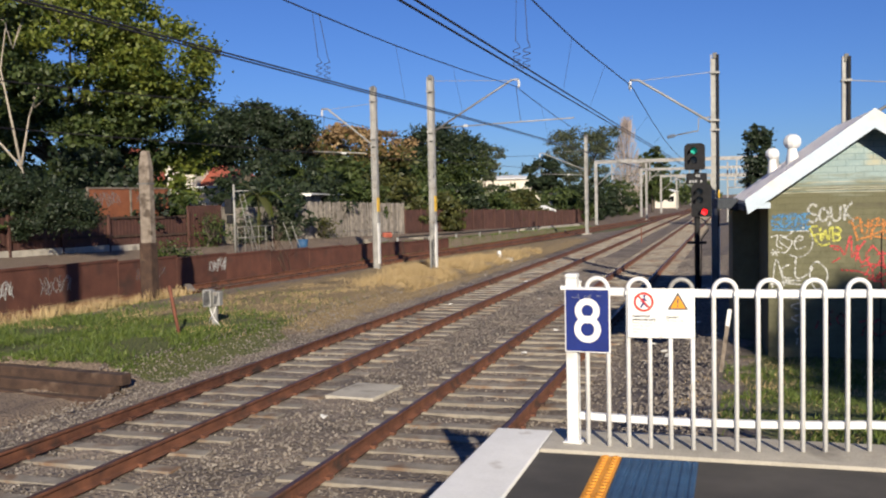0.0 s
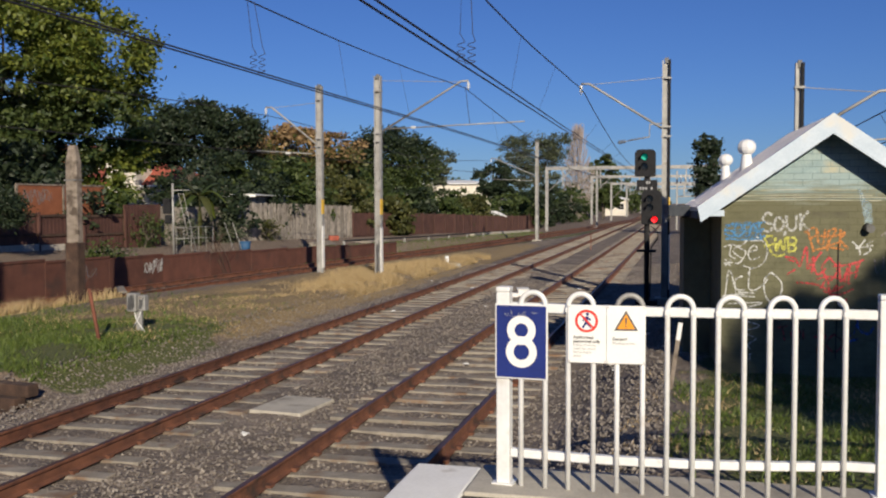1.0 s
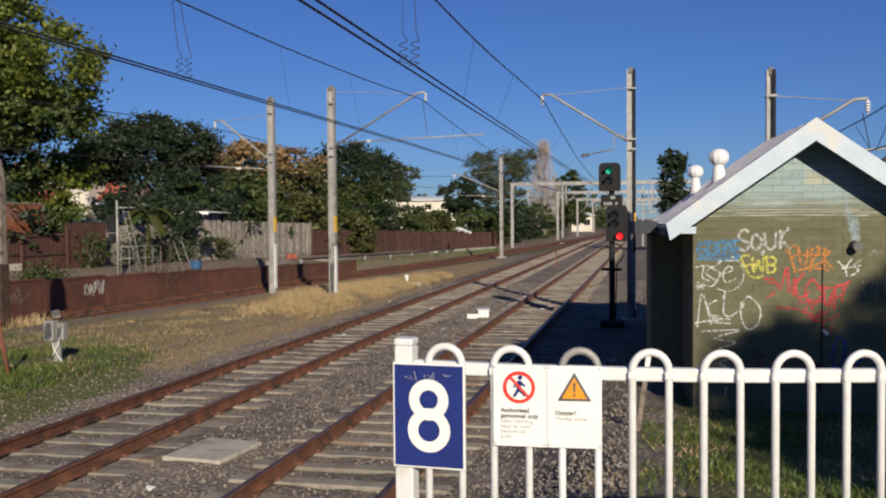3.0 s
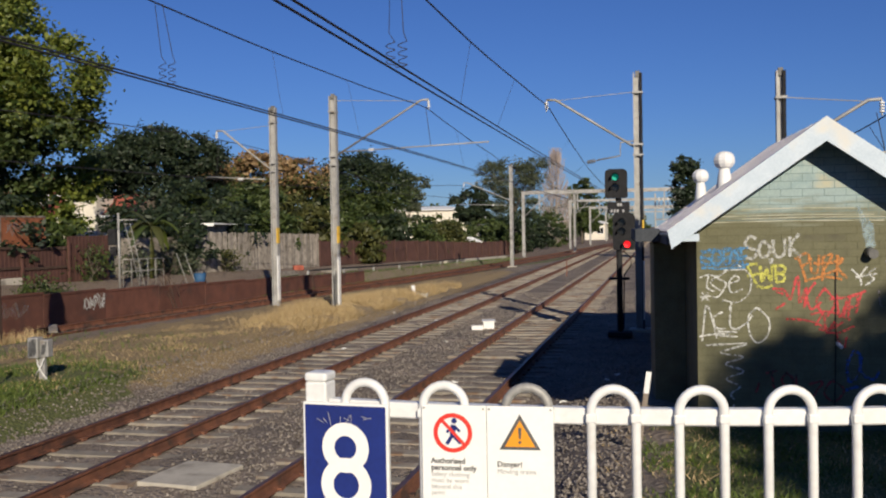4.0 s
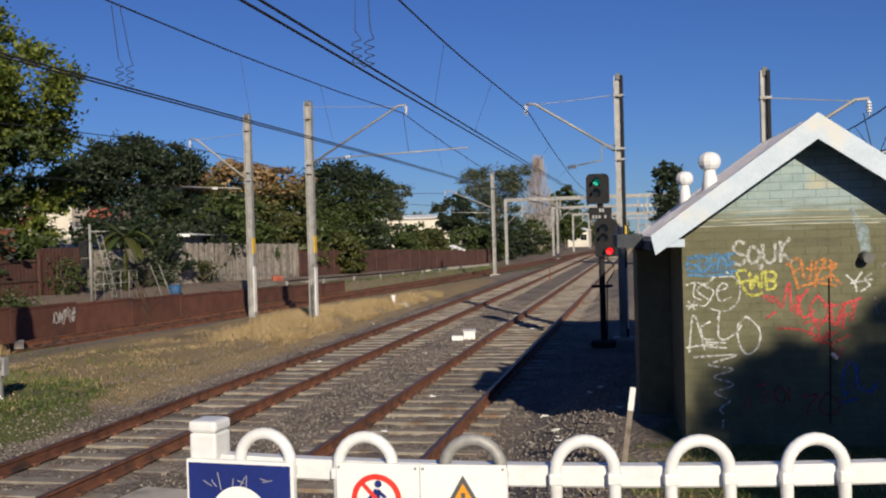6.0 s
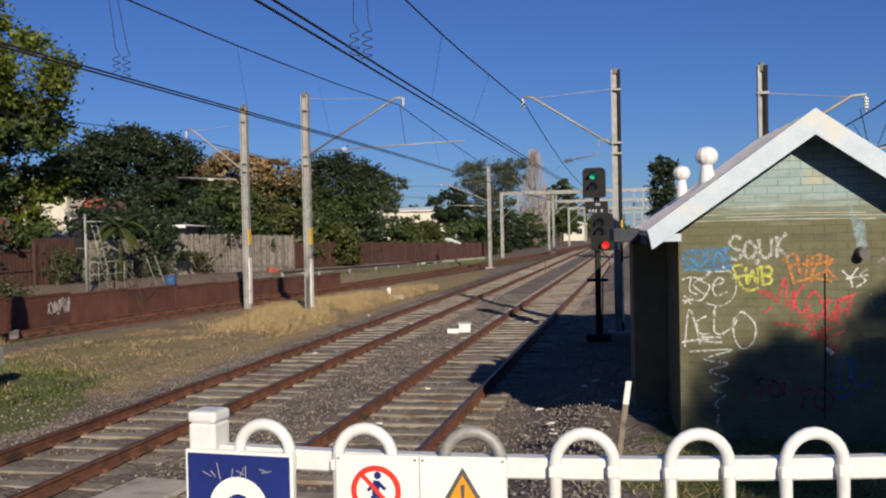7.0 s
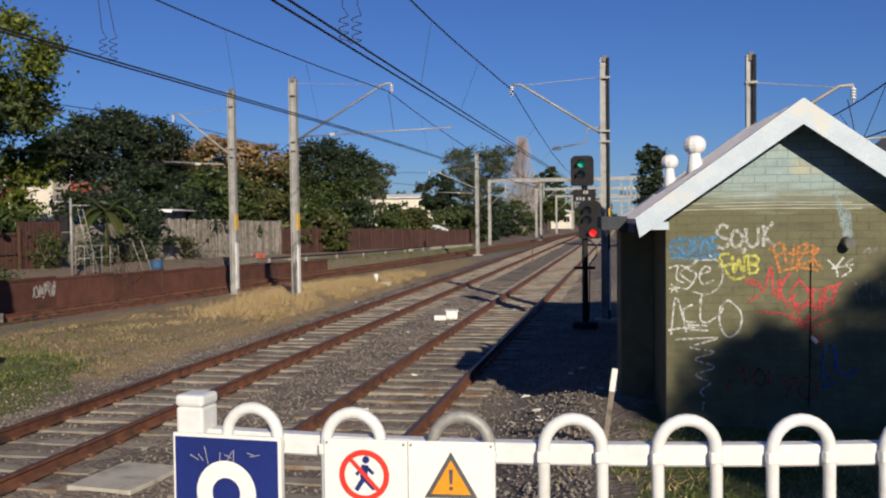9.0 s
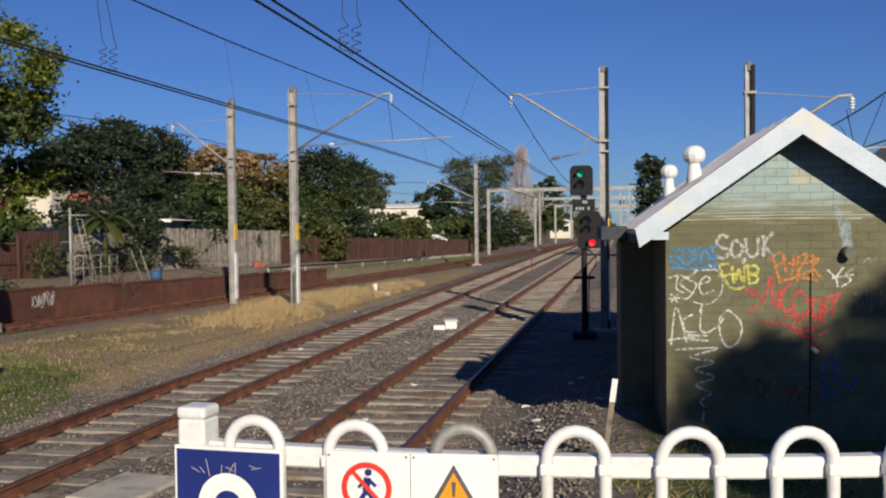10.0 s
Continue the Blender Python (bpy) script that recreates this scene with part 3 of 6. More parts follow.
def faded_paint():
    """Old pale blue paint thinning out over olive brick in uneven sideways strokes."""
    m = bpy.data.materials.new("faded_gable_paint")
    m.use_nodes = True
    n, l = m.node_tree.nodes, m.node_tree.links
    geo, sep = n.new("ShaderNodeNewGeometry"), n.new("ShaderNodeSeparateXYZ")
    l.new(geo.outputs["Position"], sep.inputs[0])
    scale = n.new("ShaderNodeVectorMath")
    scale.operation = "MULTIPLY"
    scale.inputs[1].default_value = (1.6, 1.0, 13.0)
    l.new(geo.outputs["Position"], scale.inputs[0])
    stroke, grain = n.new("ShaderNodeTexNoise"), n.new("ShaderNodeTexNoise")
    stroke.inputs["Scale"].default_value, stroke.inputs["Detail"].default_value = 1.3, 6
    grain.inputs["Scale"].default_value, grain.inputs["Detail"].default_value = 45, 4
    l.new(scale.outputs[0], stroke.inputs["Vector"])
    l.new(geo.outputs["Position"], grain.inputs["Vector"])
    rise, mix = n.new("ShaderNodeMapRange"), n.new("ShaderNodeMath")
    rise.clamp = False
    rise.inputs["From Min"].default_value, rise.inputs["From Max"].default_value = 2.64, 3.0
    l.new(sep.outputs["Z"], rise.inputs["Value"])
    mix.operation = "MULTIPLY_ADD"
    mix.inputs[1].default_value = 1.5
    l.new(stroke.outputs[0], mix.inputs[0])
    low = n.new("ShaderNodeMath")
    low.operation = "SUBTRACT"
    low.inputs[1].default_value = 0.75
    l.new(rise.outputs[0], low.inputs[0])
    l.new(low.outputs[0], mix.inputs[2])
    ramp = n.new("ShaderNodeValToRGB")
    ramp.color_ramp.elements[0].position, ramp.color_ramp.elements[0].color = 0.1, (*OLIVE_TONE, 1)
    ramp.color_ramp.elements[1].position, ramp.color_ramp.elements[1].color = 0.9, (*BLUE_TONE, 1)
    mid = ramp.color_ramp.elements.new(0.5)
    mid.color = (0.19, 0.205, 0.15, 1)
    l.new(mix.outputs[0], ramp.inputs[0])
    hsv, val = n.new("ShaderNodeHueSaturation"), n.new("ShaderNodeMapRange")
    val.inputs["To Min"].default_value, val.inputs["To Max"].default_value = 0.8, 1.2
    l.new(grain.outputs[0], val.inputs["Value"])
    l.new(val.outputs[0], hsv.inputs["Value"])
    l.new(ramp.outputs[0], hsv.inputs["Color"])
    bs = n["Principled BSDF"]
    bs.inputs["Roughness"].default_value = 0.75
    l.new(hsv.outputs[0], bs.inputs["Base Color"])
    return m


M_FADE = faded_paint()


def hut():
    top = thing("brick_hut", "small olive brick hut covered in graffiti with a white gabled roof", "hut", (HUT_X, HUT_Y, HUT_Z), HUT_TURN)
    w, d, h = HUT_W, HUT_D, HUT_H
    mid = w / 2
    slope = HUT_RISE / mid
    bm = bmesh.new()
    prism(bm, [(0, -0.3), (w, -0.3), (w, h), (mid, h + HUT_RISE), (0, h)], 0.0035, d)
    wall = part("wall", bm, M_MORTAR, top, "painted brickwork")
    # gable bricks, laid course by course
    bm = bmesh.new()
    k = 2.5
    prism(bm, [((k - h) / slope, k), (w - (k - h) / slope, k), (mid, h + HUT_RISE - 0.01)], 0.0028, 0.02)
    part("upper_wall", bm, M_TEALJOINT, top, "pale blue painted gable")
    bl, bh, joint = 0.23, 0.078, 0.007
    full = {}

    def brick(length, material):
        key = (round(length, 3), material.name)
        if key not in full:
            b = bmesh.new()
            box(b, 0, length, 0.0, 0.012, 0, bh)
            full[key] = mesh_of("brick", b, material)
        return full[key]

    def paint(z, x):
        if z > 2.86:
            return M_PALEBLUE
        if z > 2.28:
            return M_FADE
        return M_OLIVE

    z, course = -0.28, 0
    while z < h + HUT_RISE - 0.1:
        x_lo = max(0, (z + bh - h) / slope)
        x_hi = w - x_lo
        x = -0.12 if course % 2 else 0.0
        while x < x_hi:
            a, b = max(x, x_lo), min(x + bl, x_hi)
            if b - a > 0.05:
                ob = new("brick", brick(b - a - joint, paint(z, a)))
                ob.parent = wall
                ob.matrix_local = Matrix.Translation((a + joint / 2, 0, z))
            x += bl
        z += bh + joint
        course += 1
    # roof: ribbed sheets, barge boards, gutter
    over, eave = 0.36, 0.30
    ang = math.atan(slope)
    for s, nm in ((-1, "left"), (1, "right")):
        bm = bmesh.new()
        lo = (mid + s * (mid + eave), h - eave * slope)
        hi = (mid, h + HUT_RISE)
        nrm = (s * math.sin(ang) * 0.03, math.cos(ang) * 0.03)
        off = (s * math.sin(ang) * 0.05, math.cos(ang) * 0.05)
        prism(bm, [(lo[0] + off[0], lo[1] + off[1]), (hi[0], hi[1] + 0.066), (hi[0], hi[1] + 0.11), (lo[0] + off[0] + nrm[0], lo[1] + off[1] + nrm[1])], -over, d + 0.12)
        y = -over + 0.1
        part("roof_sheet", bm, M_ROOF, top, "weathered white ribbed roof sheet")
        while y < d + 0.08:
            bm = bmesh.new()
            prism(bm, [(lo[0] + off[0] + nrm[0], lo[1] + off[1] + nrm[1] - 0.01), (hi[0], hi[1] + 0.10), (hi[0], hi[1] + 0.115), (lo[0] + off[0] + nrm[0] * 1.15, lo[1] + off[1] + nrm[1] * 1.15)], y, y + 0.02)
            part("roof_rib", bm, M_ROOF, top)
            y += 0.62
        bm = bmesh.new()
        prism(bm, [(lo[0], lo[1] - 0.13), (hi[0], hi[1] - 0.14), (hi[0], hi[1] + 0.125), (lo[0] + off[0] * 1.5, lo[1] + off[1] * 1.7)], -over - 0.03, -over - 0.002)
        part("barge_board", bm, M_BARGE, top, "pale painted barge board")
        bm = bmesh.new()
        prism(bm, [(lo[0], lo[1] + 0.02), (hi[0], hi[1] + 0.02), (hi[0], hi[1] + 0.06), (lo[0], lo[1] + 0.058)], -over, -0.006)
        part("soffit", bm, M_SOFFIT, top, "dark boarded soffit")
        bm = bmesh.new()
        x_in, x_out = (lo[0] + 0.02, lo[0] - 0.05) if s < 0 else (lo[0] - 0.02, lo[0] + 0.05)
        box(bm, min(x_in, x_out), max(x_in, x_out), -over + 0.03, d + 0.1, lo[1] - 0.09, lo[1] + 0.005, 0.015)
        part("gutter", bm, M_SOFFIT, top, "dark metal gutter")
        bm = bmesh.new()
        if s < 0:
            box(bm, lo[0] + 0.02, 0.0, -over, -0.006, lo[1] - 0.05, lo[1] + 0.03)
        else:
            box(bm, w, lo[0] - 0.02, -over, -0.006, lo[1] - 0.05, lo[1] + 0.03)
        part("eave_return", bm, M_BARGE, top, "boxed eave end")
    # two round roof ventilators on the slope towards the tracks
    for x, y, k, neck in ((0.48, 1.45, 0.78, 0.33), (0.29, 2.6, 0.66, 0.34)):
        z0 = h + (x / mid) * HUT_RISE - 0.02
        bm = bmesh.new()
        tube(bm, [(x, y, z0 - 0.06), (x, y, z0 + 0.5 * neck), (x, y, z0 + neck)], 0.15 * k, 14, 0.08 * k)
        vent = part("roof_ventilator", bm, M_WHITE, top, "white round-headed roof ventilator")
        bm = bmesh.new()
        n = 20
        rows = []
        for i in range(9):
            a = -math.pi / 2 + math.pi * i / 8
            r = 0.165 * k * math.cos(a) ** 0.8 if abs(math.cos(a)) > 1e-6 else 0.01
            rows.append([bm.verts.new((x + r * (1 + 0.05 * (j % 2)) * math.cos(2 * math.pi * j / n), y + r * (1 + 0.05 * (j % 2)) * math.sin(2 * math.pi * j / n), z0 + neck + 0.11 * k + 0.15 * k * math.sin(a))) for j in range(n)])
        for p, q in zip(rows, rows[1:]):
            for j in range(n):
                bm.faces.new((p[j], p[(j + 1) % n], q[(j + 1) % n], q[j]))
        bm.faces.new(rows[0])
        bm.faces.new(rows[-1])
        part("ventilator_head", bm, M_WHITE, vent, "ribbed white globe")
    # rear lobby towards the tracks, under its own dark fascia
    boxes("rear_lobby", M_OLIVE, top, (-0.40, -0.004, 1.7, d - 0.1, -0.5, h - 0.32), label="shaded brick rear lobby")
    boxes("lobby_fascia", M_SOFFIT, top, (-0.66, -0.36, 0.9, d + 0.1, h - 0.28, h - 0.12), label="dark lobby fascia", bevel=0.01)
    # outlet pipe and cable on the gable
    bm = bmesh.new()
    tube(bm, [(1.84, 0, 2.15), (1.86, -0.13, 2.13)], 0.055, 14)
    part("outlet_pipe", bm, M_DARKSTEEL, top, "dark stub pipe with a worn rim")
    tubes("cable", M_BLACK, top, 0.007, [(1.49, -0.012, 1.93), (1.485, -0.012, 1.14), (1.47, -0.012, 0.4)], n=5)
    bm = bmesh.new()
    tube(bm, [(1.50, 0, 1.14), (1.535, -0.07, 1.10)], 0.022, 10)
    part("spout", bm, M_PVC, top, "small white spout")
    return top


hut()


# ---- overhead line masts ----
def mast(loc, height, label, band=2.35, turn=0.0, wide=0.24, dark=False):
    top = thing("overhead_line_mast", label, "mast", loc, turn, group="overhead line masts")
    bm = bmesh.new()
    w = wide / 2
    box(bm, -w, -w + 0.035, -0.1, 0.1, 0, height)
    if not dark:
        box(bm, w - 0.035, w, -0.1, 0.1, 0, height)
    box(bm, -w + 0.035, w - 0.035, -0.012, 0.012, 0, height - 0.1)
    part("column", bm, M_STEEL, top, "grey steel column of two flanges")
    # dark: the column's shadow side is put into a black right flange
    if dark:
        boxes("shadow_flange", M_BLACK, top, (w - 0.06, w, -0.1, 0.1, 0, height), label="right flange coloured black for its shadow side")
    boxes("cap", M_DARKSTEEL, top, (-w * 0.5, w * 0.5, -0.06, 0.06, height - 0.1, height + 0.06))
    boxes("base_plate", M_CONC, top, (-0.3, 0.3, -0.3, 0.3, -0.4, 0.06), bevel=0.02)
    if band:
        boxes("yellow_band", M_YELLOW, top, (w - 0.036, w + 0.004, -0.104, 0.104, band, band + 0.55), label="yellow painted band")
        boxes("white_band", M_PVC, top, (w - 0.036, w + 0.003, -0.103, 0.103, 0.3, 1.9), label="white painted lower flange")
    for z in (height - 0.55, height * 0.72, height * 0.68):
        boxes("clamp", M_STEEL, top, (-w - 0.02, w + 0.02, -0.12, 0.12, z, z + 0.05))
    return top


def insulator(bm, p, d, n=4, r=0.05):
    p, d = Vector(p), Vector(d).normalized()
    for i in range(n):
        tube(bm, [p + d * (0.055 * i), p + d * (0.055 * i + 0.03)], r, 10)
    tube(bm, [p - d * 0.04, p + d * (0.055 * n + 0.04)], 0.018, 6)


def cantilever(top, reach, z_top, z_foot, z_arm, arm_end, root=0.12):
    """The bracket of a mast: strut, tie, insulators and steady arm. reach and arm_end are along x from the mast."""
    s = 1 if reach > 0 else -1
    tubes("strut", M_STEEL, top, 0.035, [(s * root, 0, z_foot), (reach - s * 0.25, 0, z_top), (reach, 0, z_top + 0.01)], n=8)
    tubes("tie", M_STEEL, top, 0.010, [(s * root, 0, z_top + 0.12), (reach - s * 0.3, 0, z_top - 0.02)], n=5)
    bm = bmesh.new()
    insulator(bm, (reach, 0, z_top - 0.05), (0, 0, -1))
    part("insulator", bm, M_PVC, top, "white ribbed insulator")
    if arm_end:
        tubes("steady_arm", M_STEEL, top, 0.022, [(s * (root + 0.2), 0, z_arm - 0.05), (arm_end, 0, z_arm + 0.1)], n=8)
        bm = bmesh.new()
        insulator(bm, (s * (root + 1.1), 0, z_arm - 0.02), (s, 0, 0.04), 3)
        part("insulator", bm, M_PVC, top, "white ribbed insulator")
        tubes("hanger", M_WIRE, top, 0.010, [(reach - s * 0.1, 0, z_top - 0.25), (reach + s * 0.05, 0, z_arm + 0.05)], n=5)


mA = mast((-10.82, 35.1, -0.05), 7.2, "grey steel mast standing in dry grass beside the siding")
cantilever(mA, -2.2, 6.45, 5.0, 4.7, -2.6)
mB = mast((-7.8, 33.0, -0.05), 7.2, "grey steel mast with a bracket over the middle track")
cantilever(mB, 3.25, 6.92, 5.25, 5.4, 5.2)
mC = mast((2.12, 29.5, -0.15), 6.97, "grey steel mast beside the signal and brick hut", band=2.45, dark=True)
cantilever(mC, -2.47, 6.35, 5.0, 4.3, None)
tubes("drop_tube", M_STEEL, mC, 0.022, [(-0.12, 0, 5.15), (-0.47, 0, 5.12), (-0.48, 0, 4.76), (-1.1, 0, 4.66)], n=6, label="bent grey registration tube")
bm = bmesh.new()
insulator(bm, (-1.36, 0, 4.61), (1, 0, 0.16), 4, 0.06)
part("insulator", bm, M_DARKSTEEL, mC, "dark ribbed insulator")
mD = mast((5.03, 23.0, 0.0), 5.7, "grey steel mast behind the brick hut", band=0, wide=0.18, dark=True)
cantilever(mD, 1.85, 5.05, 4.15, 4.0, 3.0)
mE = mast((-7.6, 69.5, -0.05), 7.2, "thin grey steel mast beside the far siding", band=0)
cantilever(mE, -3.4, 6.0, 4.7, 4.4, -3.8)
# mast out of view, added for its shadow on the siding wall and fence
mast((-10.2, 10.9, 0.1), 7.05, "grey steel mast beside the siding")


# ---- the colour light signal ----
def signal():
    top = thing("railway_signal", "black two-head colour light signal on a post", "railway signal", (1.64, 28.0, -0.15))
    boxes("base", M_BLACK, top, (-0.3, 0.3, -0.25, 0.25, 0, 0.14), bevel=0.02)
    bm = bmesh.new()
    tube(bm, [(0, 0, 0.1), (0, 0, 3.7)], 0.075, 12)
    part("post", bm, M_BLACK, top)
    tubes("cable", M_BLACK, top, 0.018, [(0.1, 0.05, 2.2), (0.28, 0.05, 2.05), (0.3, 0.05, 1.85), (0.12, 0.03, 1.6), (0.09, 0.03, 0.2)], n=6)
    boxes("platform_step", M_BLACK, top, (-0.27, 0.25, -0.15, 0.2, 1.47, 1.53))

    def head(x, z0, z1, w, lamps):
        bm = bmesh.new()
        r, q = 0.13, []
        for cx, cz, a0 in ((x + w / 2 - r, z1 - r, 0), (x - w / 2 + r, z1 - r, 90), (x - w / 2 + r * 0.4, z0 + r * 0.4, 180), (x + w / 2 - r * 0.4, z0 + r * 0.4, 270)):
            rr = r if a0 < 180 else r * 0.4
            q += [(cx + rr * math.cos(radians(a0 + k * 18)), cz + rr * math.sin(radians(a0 + k * 18))) for k in range(6)]
        prism(bm, q, -0.16, -0.13)
        box(bm, x - w * 0.32, x + w * 0.32, -0.11, 0.12, z0 + 0.06, z1 - 0.06, 0.02)
        h = part("signal_head", bm, M_BLACK, top, "black backing board with round hoods")
        for lx, lz, mt, lab in lamps:
            bm = bmesh.new()
            disc(bm, (x + lx, -0.168, lz), 0.085, "Y", 0.012, 20)
            part("lens", bm, mt, h, lab)
            bm = bmesh.new()
            n = 16
            ring = []
            for j in range(n + 1):
                a = math.pi * (-0.15 + 1.3 * j / n)
                ring.append([bm.verts.new((x + lx + r * math.cos(a), y, lz + r * math.sin(a))) for r, y in ((0.1, -0.16), (0.1, -0.38 + 0.06 * abs(math.cos(a))), (0.108, -0.38 + 0.06 * abs(math.cos(a))), (0.108, -0.16))])
            for p, q in zip(ring, ring[1:]):
                for j in range(4):
                    bm.faces.new((p[j], p[(j + 1) % 4], q[(j + 1) % 4], q[j]))
            part("hood", bm, M_BLACK, h)

    head(-0.05, 3.56, 4.31, 0.57, [(-0.02, 4.0 + 0.10, M_GREENLAMP, "lit green lens"), (-0.02, 3.84, M_GLASSDARK, "dark lens")])
    head(0.13, 2.24, 3.18, 0.56, [(-0.05, 2.95, M_GLASSDARK, "dark lens"), (-0.05, 2.72, M_GLASSDARK, "dark lens"), (0.08, 2.38, M_REDLAMP, "lit red lens")])
    boxes("number_plate", M_BLACK, top, (-0.28, 0.28, -0.13, -0.115, 3.17, 3.47), label="black plate with pale bars")
    for x, z in ((0.0, 3.36), (0.065, 3.36), (-0.175, 3.2), (-0.095, 3.2), (-0.02, 3.2), (0.125, 3.2)):
        boxes("plate_mark", M_GREYINK, top, (x - 0.024, x + 0.024, -0.138, -0.131, z, z + 0.075))


signal()


# ---- trees ----
def limb(bm, p, q, r0, r1, bend, rng):
    p, q = Vector(p), Vector(q)
    mid = (p + q) / 2 + Vector((rng.uniform(-bend, bend), rng.uniform(-bend, bend), rng.uniform(0, bend)))
    tube(bm, [p, (p + mid) / 2 + Vector((0, 0, 0.02)), mid, (mid + q) / 2, q], r0, 7, r1)


def tree(name, label, loc, lobes, leaves, size, material, seed, trunk_r=0.22, bark=None, second=None, share=0.0, clump=0.8, spread=0.34, per_clump=55):
    """lobes: (x, y, z, rx, ry, rz) from the foot. Leaves gather in clumps over the lobes, with gaps between."""
    top = thing(name, label, "tree", loc)
    rng = random.Random(seed)
    g = np.random.default_rng(seed)
    bm = bmesh.new()
    zc = sum(b[2] for b in lobes) / len(lobes)
    fork = Vector((rng.uniform(-0.2, 0.2), rng.uniform(-0.2, 0.2), zc * 0.45))
    limb(bm, (0, 0, -0.3), fork, trunk_r * 1.25, trunk_r * 0.8, 0.1, rng)
    for b in lobes:
        c = Vector(b[:3])
        limb(bm, fork, c, trunk_r * 0.6, trunk_r * 0.22, 0.5, rng)
        for k in range(4):
            e = c + Vector([rng.uniform(-0.75, 0.75) * b[3 + i] for i in range(3)])
            limb(bm, fork.lerp(c, 0.7), e, trunk_r * 0.22, trunk_r * 0.05, 0.4, rng)
    part("trunk", bm, bark or M_BARK, top, "branching trunk")
    vol = np.array([b[3] * b[4] * b[5] for b in lobes]) ** 0.67
    pts = []
    for b, share_n in zip(lobes, vol / vol.sum()):
        n_cl = max(6, int(leaves * share_n / per_clump))
        d = g.normal(size=(n_cl, 3))
        d /= np.linalg.norm(d, axis=1)[:, None]
        rad = g.uniform(0.45, 1.06, n_cl) ** 0.6
        cen = np.array(b[:3]) + d * rad[:, None] * np.array(b[3:])
        per = int(leaves * share_n / n_cl)
        off = g.normal(size=(n_cl, per, 3)) * np.array([1, 1, 0.6]) * clump * g.uniform(0.5, 1.2, n_cl)[:, None, None] * spread
        pts.append((cen[:, None, :] + off).reshape(-1, 3))
    pts = np.concatenate(pts)
    # the upper share of the leaves takes the second tone
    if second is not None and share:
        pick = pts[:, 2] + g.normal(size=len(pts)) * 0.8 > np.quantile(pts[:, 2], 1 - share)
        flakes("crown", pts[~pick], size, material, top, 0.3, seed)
        flakes("upper_crown", pts[pick], size, second, top, 0.3, seed + 1)
    else:
        flakes("crown", pts, size, material, top, 0.3, seed)
    return top


# sunlight on this crown's top is put into its brighter upper leaf colour
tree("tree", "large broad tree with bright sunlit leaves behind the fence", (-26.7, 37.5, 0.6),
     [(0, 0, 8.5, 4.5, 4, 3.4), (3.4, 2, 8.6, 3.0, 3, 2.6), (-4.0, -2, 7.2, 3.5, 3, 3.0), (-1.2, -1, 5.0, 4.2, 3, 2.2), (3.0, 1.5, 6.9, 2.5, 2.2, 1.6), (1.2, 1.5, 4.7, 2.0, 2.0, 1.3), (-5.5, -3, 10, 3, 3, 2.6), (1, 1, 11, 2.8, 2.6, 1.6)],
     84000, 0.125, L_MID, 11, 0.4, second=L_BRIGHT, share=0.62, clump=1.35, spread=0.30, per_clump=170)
tree("tree", "leafy tree with bright new growth over the fence", (-25.0, 42.0, 0.6), [(0, 0, 3.6, 1.8, 1.6, 1.6), (1.2, 0.5, 4.6, 1.3, 1.3, 1.1)], 5000, 0.14, L_BRIGHT, 12, 0.16)
tree("tree", "low dark drooping tree hanging over the fence", (-21.2, 26.4, 0.9), [(1.4, 0, 2.3, 1.0, 0.9, 0.55), (2.6, 0.2, 1.9, 0.8, 0.8, 0.45), (0.3, 0, 2.5, 0.9, 0.9, 0.6), (3.2, 0.2, 1.5, 0.5, 0.6, 0.35), (1.9, 0, 1.55, 0.6, 0.7, 0.5), (1.0, 0, 1.3, 0.4, 0.5, 0.5)], 20000, 0.062, L_DARK, 13, 0.1, clump=0.62, per_clump=160)
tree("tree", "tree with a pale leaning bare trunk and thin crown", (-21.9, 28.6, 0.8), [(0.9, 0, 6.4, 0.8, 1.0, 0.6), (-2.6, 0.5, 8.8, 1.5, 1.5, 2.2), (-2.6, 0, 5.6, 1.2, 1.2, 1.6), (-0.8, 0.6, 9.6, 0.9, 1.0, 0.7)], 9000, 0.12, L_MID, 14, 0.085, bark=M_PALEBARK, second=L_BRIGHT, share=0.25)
tree("tree", "dark dense spreading tree", (-27.6, 55.5, 0.6), [(0, 0, 6.4, 3.4, 3, 1.7), (2.4, 1, 6.9, 2.0, 2, 1.3), (-2.6, 0, 5.9, 1.9, 2, 1.5), (0.3, 0, 7.6, 2.0, 2, 0.9)], 26000, 0.125, L_DARK, 15, 0.26, clump=1.0)
tree("tree", "rounded garden tree with mixed green leaves", (-26.0, 57.0, 0.5), [(0, 0, 3.2, 3.2, 2, 1.8), (3.5, 1, 3.0, 2.6, 2, 1.7)], 8000, 0.17, L_MID, 16, 0.2)
tree("tree", "tree with orange-brown seed heads over green leaves", (-24.3, 64.0, 0.95), [(0, 0, 5.5, 3.4, 3, 1.6), (-3.4, 0, 4.9, 2.8, 2, 1.4), (2.8, 0, 5.2, 2.4, 2, 1.4)], 13000, 0.19, L_OLIVE, 17, 0.2, second=L_RUSTY, share=0.45)
tree("tree", "green garden tree in front of taller trees", (-22.8, 62.0, 0.4), [(0, 0, 2.9, 3.2, 2, 1.7), (2.8, 0.5, 2.5, 2.0, 1.6, 1.6)], 8000, 0.18, L_MID, 18, 0.18, second=L_OLIVE, share=0.4)
